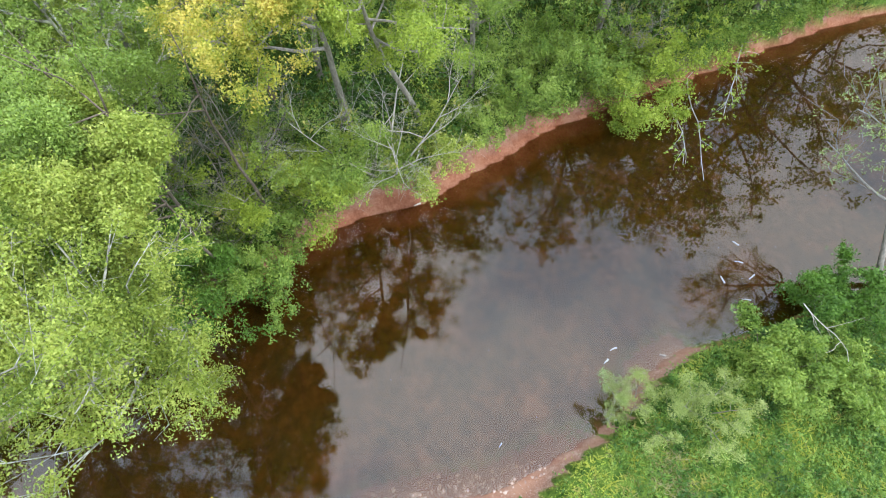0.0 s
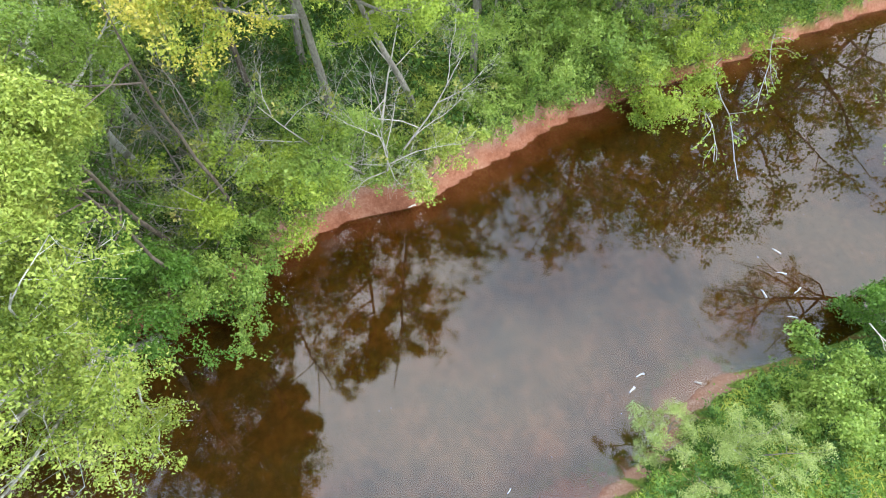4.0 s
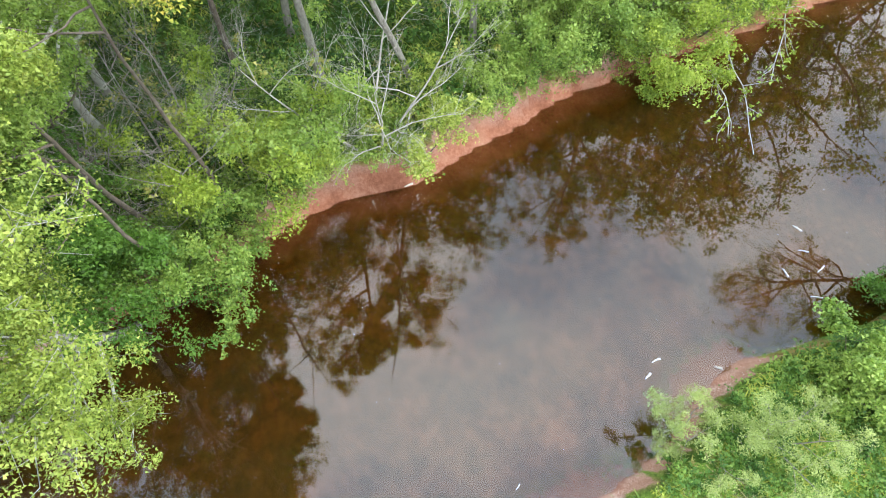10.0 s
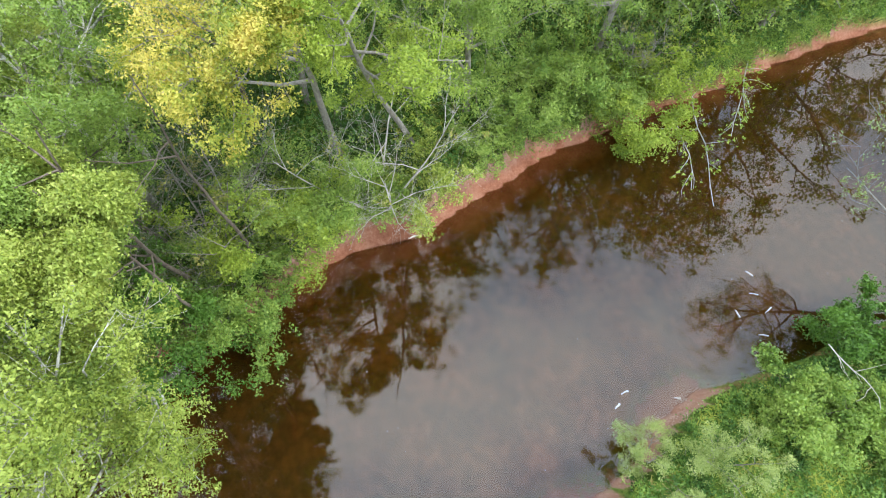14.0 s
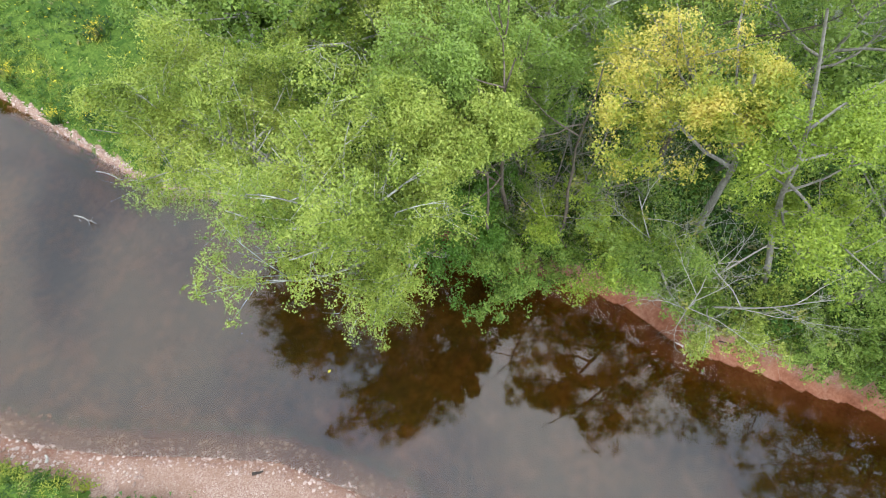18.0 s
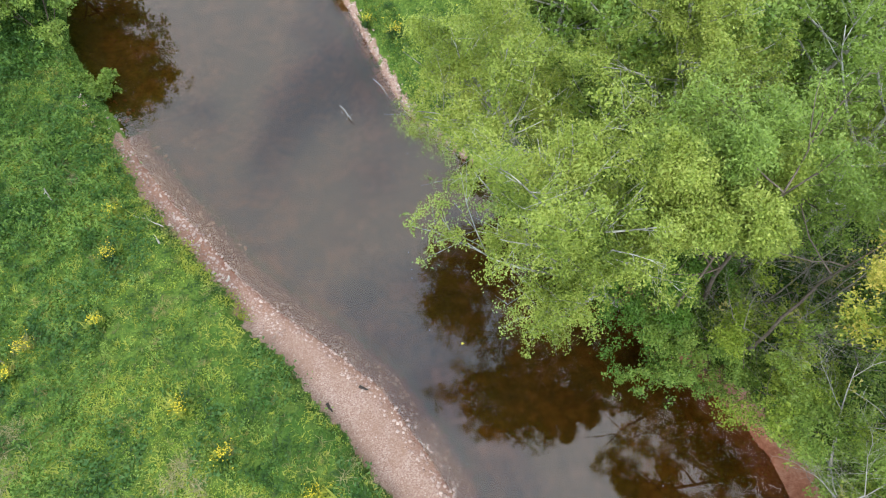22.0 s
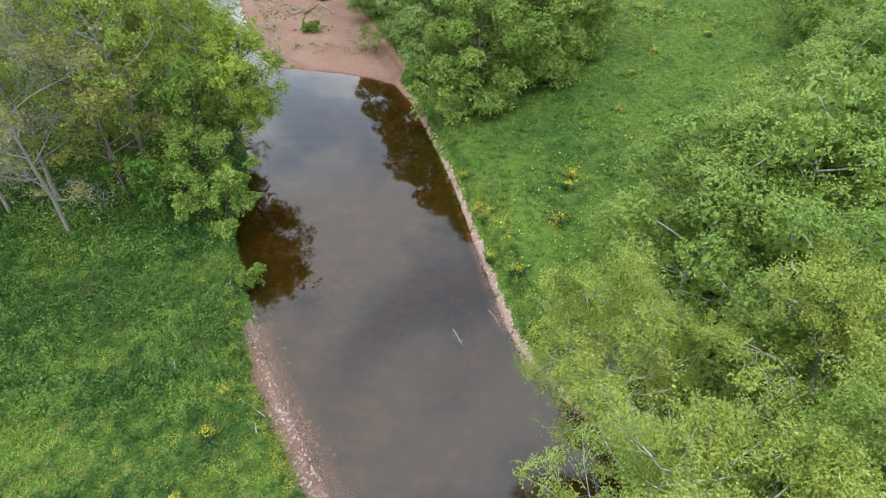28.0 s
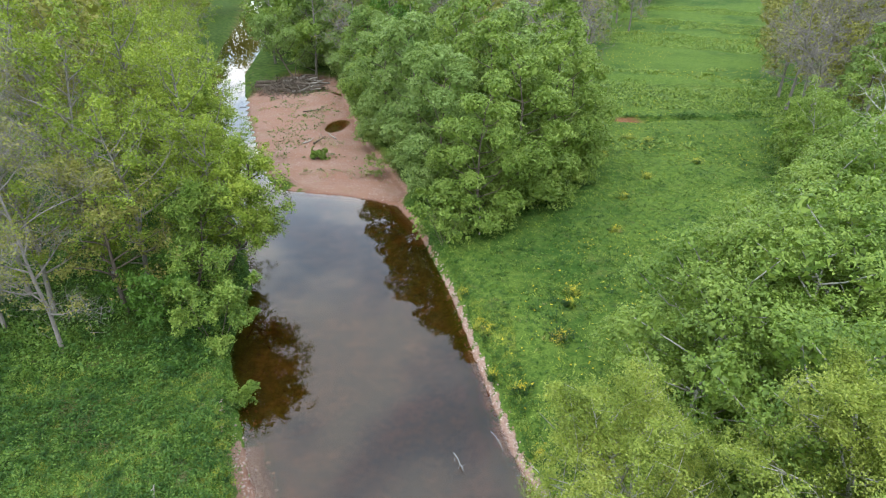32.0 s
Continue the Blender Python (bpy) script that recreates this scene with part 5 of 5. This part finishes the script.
def gravel_bed(name, seed, spots, lo, hi, label):
    """Small pebbles lying loose on a shore, joined."""
    rng = np.random.RandomState(seed)
    base = np.array([(1, 0, 0), (0, 1, 0), (-1, 0, 0), (0, -1, 0), (0, 0, 0.7), (0, 0, -0.4)], float) * 0.5
    tri = np.array([(0, 1, 4), (1, 2, 4), (2, 3, 4), (3, 0, 4), (1, 0, 5), (3, 2, 5)])
    n = len(spots)
    a, s = rng.uniform(0, 6.28, n), lo + (hi - lo) * rng.uniform(0, 1, n) ** 2
    c, w = np.cos(a), np.sin(a)
    b = base[None] * rng.uniform(0.7, 1.3, (n, 6, 1)) * s[:, None, None]
    v = np.stack([b[..., 0] * c[:, None] - b[..., 1] * w[:, None] * 0.8, b[..., 0] * w[:, None] + b[..., 1] * c[:, None] * 0.8, b[..., 2]], -1) + spots[:, None]
    stuff(name, (v.reshape(-1, 3), (tri[None] + (np.arange(n) * 6)[:, None, None]).reshape(-1, 3)), STONE, label, "gravel")


feet, rng_g = scatter(211, (-11, -14), (6, 23), 60000, lambda x, y, z, g, c, w: (g > 0.5) & (z > -0.12) & (z < 0.5) & (c < 0.9))
gravel_bed("gravel", 212, feet[:10000], 0.02, 0.06, "loose pink gravel on the inner shore")
feet, rng_g = scatter(221, (-11, -4), (3, 22), 60000, lambda x, y, z, g, c, w: (g > 0.5) & (z > -0.1) & (z < 0.3) & ((y > 8) | (z < 0.06)))
gravel_bed("shore_stones", 222, feet[:2300], 0.05, 0.19, "scattered pinkish stones along the waterline")
feet, rng_g = scatter(213, (-1, 15), (6, 38), 30000, lambda x, y, z, g, c, w: (g > 0.5) & (z > -0.1) & (z < 0.5))
gravel_bed("gravel", 214, feet[:2600], 0.05, 0.17, "loose pinkish stones along the field shore")
feet, rng_g = scatter(215, (-30, 46), (-3, 98), 34000, lambda x, y, z, g, c, w: (g > 0.4) & (z > -0.1) & (z < 0.9))
gravel_bed("gravel", 216, feet[:5000], 0.05, 0.16, "loose reddish gravel on the bar")
feet, rng_g = scatter(217, (-30, 46), (-3, 106), 12000, lambda x, y, z, g, c, w: (g > 0.3) & (z > 0.2) & (patchy(x, y, 0.5, 31, 0.2) | (np.hypot((x + 15) / 3.5, (y - 76) / 6) < 1) & patchy(x, y, 0.9, 32, -0.1)))
feet2, rng_2 = scatter(231, (-30, 50), (-5, 106), 9000, lambda x, y, z, g, c, w: (g > 0.3) & (z > 0.15) & (waves(x, y, 0.6, 71) + 0.6 * waves(x, y, 2.2, 72) > 0.33))
stuff("bar_grass", blades(rng_2, feet2, 0.35, 3, 0.8, 0.1), LEAF["straw"], "thin dry grass in patches on the gravel bar", "grass")
feet2, rng_2 = scatter(232, (-30, 48), (-5, 106), 420, lambda x, y, z, g, c, w: (g > 0.3) & (z > 0.12) & (waves(x, y, 0.9, 73) > 0.0))
stuff("bar_tufts", clumps(rng_2, feet2, 20, 0.5, 0.4, 0.14), LEAF["dock"], "small dark weed tufts on the gravel bar", "weeds")
stuff("bar_weeds", leaves(rng_g, feet + rng_g.uniform(0.05, 0.4, (len(feet), 1)) * [0, 0, 1], 0.2, 0.9), LEAF["herb"], "green weeds in patches on the gravel bar", "weeds")


def crooked(name, seed, length, thick, bark, label, category, forks=2, group="", steps=7):
    """A fallen stick: a bent stem and a few broken side branches, lying along x."""
    rng = np.random.RandomState(seed)
    top = tagged(new(name), label, category, group)
    path = bend(rng, (-length / 2, 0, 0), (1, 0, 0.0), length, 0.0, steps, 0.16)
    path[:, 2] = thick * 0.6 + 0.3 * np.abs(path[:, 2])
    part("stem", raw_mesh("stem", *chain(path, thick, thick * 0.4, 7), [BARK[bark]], True), top)
    for k in range(forks):
        i = rng.randint(1, steps - 1)
        w = (path[i + 1] - path[i]) / np.linalg.norm(path[i + 1] - path[i]) + rng.normal(size=3) * [0.7, 0.8, 0.25]
        part("side_branch", raw_mesh("side_branch", *chain(bend(rng, path[i], w, length * rng.uniform(0.2, 0.45), 0.1, 4, 0.2), thick * 0.5, thick * 0.15, 5), [BARK[bark]], True), top)
    return top


DRIFT = "pieces of driftwood in the shallows"
for seed, x, y, length, thick, turn, forks, label in ((401, 7.6, -13.5, 0.55, 0.05, 30, 2, "forked white driftwood in shallow water"), (402, 6.8, -13.2, 0.65, 0.035, 75, 0, "straight white stick in shallow water"),
                                                     (403, 6.3, -12.3, 0.6, 0.05, 10, 3, "white broken driftwood in shallow water"), (404, 5.4, -12.8, 0.6, 0.045, 50, 0, "pale driftwood stick in the shallows"),
                                                     (405, 6.15, -13.4, 0.6, 0.04, 110, 2, "white driftwood pieces in shallow water"), (406, 4.8, -7.45, 0.5, 0.055, 75, 0, "curved white driftwood beside the willow"),
                                                     (407, 4.4, -7.05, 0.42, 0.07, 120, 1, "thick white driftwood beside the willow"), (408, 2.6, -2.8, 0.3, 0.03, 150, 0, "small white stick on the creek bed"),
                                                     (409, 4.15, -9.0, 0.4, 0.08, 60, 0, "pale driftwood lying on the pink shore")):
    ob = crooked("driftwood", seed, length * 0.55, thick * 0.6, "bleached", label, "driftwood", forks, DRIFT)
    ob.matrix_basis = pose(x, y, max(height(x, y), -thick * 0.2), 0, 0, turn)
for name, seed, x, y, length, thick, turn, forks, bark, label in (
        ("log", 421, -0.62, 5.4, 0.34, 0.06, -50, 1, "wet", "short dark wet log on the gravel"), ("log", 422, -1.8, 5.0, 0.36, 0.06, -60, 2, "wet", "dark rotten wood on the gravel"),
        ("fallen_branch", 423, 1.0, 18.2, 1.3, 0.03, -40, 4, "dead", "thin dead branch lying in the water"), ("fallen_branch", 424, 2.5, 19.3, 1.3, 0.025, -70, 3, "dead", "thin dead twig at the shore"),
        ("fallen_branch", 425, -7.4, 13.6, 1.4, 0.022, 130, 3, "dead", "pale dead branch on the bank edge"), ("fallen_branch", 426, -7.15, 12.6, 0.5, 0.04, 100, 2, "dead", "broken pale wood on the bank edge"),
        ("stick", 427, -13.5, 8.0, 1.5, 0.03, 35, 0, "bleached", "straight white stick lying in the grass"), ("fallen_branch", 428, 2.9, -12.9, 2.4, 0.02, 185, 5, "dead", "long pale bare branch across the bank shrubs"),
        ("driftwood", 429, -4.95, 10.8, 0.3, 0.06, 60, 1, "bleached", "small white driftwood at the waterline"), ("driftwood", 430, 12.15, -2.15, 0.3, 0.04, 100, 1, "bleached", "small white driftwood on red clay")):
    ob = crooked(name, seed, length, thick, bark, label, "branch" if name != "log" else "log", forks)
    lift = 1.5 if seed == 428 else 0.12 if seed in (425, 427) else 0.0
    ob.matrix_basis = pose(x, y, max(height(x, y), -thick) + lift, 0, 0, turn)

# bare branches reaching over the water
for seed, x, y, z, way, length, thick in ((441, 16.2, -15.4, 2.6, (-1.0, 0.32, 0.10), 5.6, 0.035), (442, 16.0, -14.6, 2.2, (-0.8, 0.5, 0.15), 4.6, 0.04), (443, 17.4, -18.6, 3.4, (-0.9, 0.5, 0.2), 4.4, 0.04)):
    rng_b = np.random.RandomState(seed)
    top = tagged(new("overhanging_branch"), "bare pale branch with few leaves over the water", "branch")
    path = bend(rng_b, (0, 0, -z), (way[0] * 0.2, way[1] * 0.2, 1), z * 0.8, 0.0, 3, 0.05)
    path = np.concatenate([path, bend(rng_b, path[-1], way, length, -0.25, 6, 0.12)[1:]])
    part("stem", raw_mesh("stem", *chain(path, thick, 0.012, 6), [BARK["dead"]], True), top)
    tips = []
    for k in range(12):
        i = rng_b.randint(3, len(path) - 1)
        tw = bend(rng_b, path[i], rng_b.normal(size=3) * [0.7, 0.7, 0.5] + np.array(way) * 0.6, rng_b.uniform(0.5, 1.4), -0.1, 4, 0.2)
        part("twig", raw_mesh("twig", *chain(tw, 0.016, 0.004, 4), [BARK["dead"]], True), top)
        tips.extend(tw[1:])
    tips = np.array(tips)
    spot = tips[rng_b.randint(0, len(tips), 260)] + rng_b.normal(size=(260, 3)) * 0.1
    part("leaves", raw_mesh("leaves", *leaves(rng_b, spot, 0.12), [LEAF["lime"]]), top)
    plant(top, x, y)

# log jam at the head of the gravel bar
for k in range(26):
    r = random.Random(500 + k)
    ob = crooked("log", 500 + k, r.uniform(2.5, 7.0), r.uniform(0.14, 0.34), ("brown", "brown", "grey", "brown", "dead")[k % 5], "weathered log of the tangled jam on the gravel bar", "log", 3, "logs of the log jam")
    x, y = -22.5 + r.gauss(0, 2.4), 94 + r.gauss(0, 3.0)
    ob.matrix_basis = pose(x, y, max(height(x, y), 0) + 0.05 + 0.03 * k, 0, r.uniform(-10, 10), r.uniform(-40, 60))
debris = np.random.RandomState(560)
spots = debris.normal(size=(2600, 3)) * [2.4, 2.6, 0.5] + [-24.0, 93.0, 0.9]
stuff("jam_debris", leaves(debris, spots, 1.1, slim=0.1, nor=debris.normal(size=(2600, 3))), BARK["brown"], "tangle of brown sticks caught in the log jam", "debris")
plant(tree("leaning_tree", 551, 13.0, 4.6, "blue", "brown", 9000, 0.24, 0.5, "dark-green tree arching low over the channel", lean=(-0.85, 0.1), limbs=16, low=0.35, per=10, twigs=2, bare=0.2, group=NEAR), -23.5, 97.5)
foam = np.random.RandomState(561)
along_y = foam.uniform(84, 99, 600)
spots = np.column_stack([np.interp(along_y, [84, 88, 110, 112], [-31.2, -33.0, -41.3, -42.0]) + foam.normal(size=600) * 0.8, along_y, np.full(600, 0.03)])
stuff("rapids", leaves(foam, spots, 0.42, slim=0.35, nor=foam.normal(size=(600, 3)) * 0.1 + [0, 0, 1]), FOAM, "white broken water of a small riffle", "water")
for k, (x, y, turn) in enumerate(((-14.9, 64.2, 20), (-14.2, 64.9, 70), (-13.6, 66.8, 140), (-17.6, 79.5, 35))):
    ob = crooked("driftwood", 540 + k, 2.2 + 0.4 * k, 0.09, "brown" if k % 2 else "dead", "weathered driftwood lying on the gravel bar", "driftwood", 3)
    ob.matrix_basis = pose(x, y, max(height(x, y), 0) + 0.02, 0, 0, turn)
# snags
for seed, x, y, tall, thick, bark, label in ((521, -11.2, 15.2, 0.9, 0.05, "dead", "short pale dead stem standing in the meadow"), (522, 2.8, 38.9, 2.4, 0.05, "dead", "thin pale dead stem by the pool trees"), (523, -12.4, 8.9, 0.5, 0.06, "dead", "pale broken stem in the meadow")):
    rng_b = np.random.RandomState(seed)
    top = tagged(new("snag"), label, "snag")
    part("stem", raw_mesh("stem", *chain(bend(rng_b, (0, 0, -0.1), (0.1, 0.05, 1), tall, 0.0, 5, 0.08), thick, thick * 0.4, 6), [BARK[bark]], True), top)
    part("side_branch", raw_mesh("side_branch", *chain(bend(rng_b, (0.03, 0.02, tall * 0.6), (0.6, 0.4, 0.6), tall * 0.3, 0.0, 3, 0.1), thick * 0.4, 0.006, 5), [BARK[bark]], True), top)
    plant(top, x, y, 0, 1, 0.0)
plant(tree("dead_tree", 531, 14.0, 3.6, "bud", "white", 0, 0.1, 0.2, "dead white-barked tree with bare forking limbs", limbs=11, low=0.35, subs=6, twigs=3, thick=0.2), 33.6, 42.5)
flecks = np.random.RandomState(571)
spots = np.column_stack([flecks.uniform(-12, 16, 550), flecks.uniform(-20, 40, 550), np.full(550, 0.008)])
spots = spots[inside(spots[:, 0], spots[:, 1], RIVER)]
stuff("floating_petals", leaves(flecks, spots, 0.026, nor=np.tile([0.0, 0, 1], (len(spots), 1)), spread=0.6), BARK["bleached"], "tiny pale petals drifting on the creek", "petals")
floating = tagged(new("fallen_leaf", raw_mesh("fallen_leaf", [(-0.07, 0, 0.012), (0, 0.05, 0.02), (0.08, 0, 0.012), (0, -0.05, 0.02)], [(0, 1, 2, 3)], [LEAF["flower"]])), "single yellow leaf floating on the water", "leaf")
floating.location = (3.16, 6.24, 0.0)
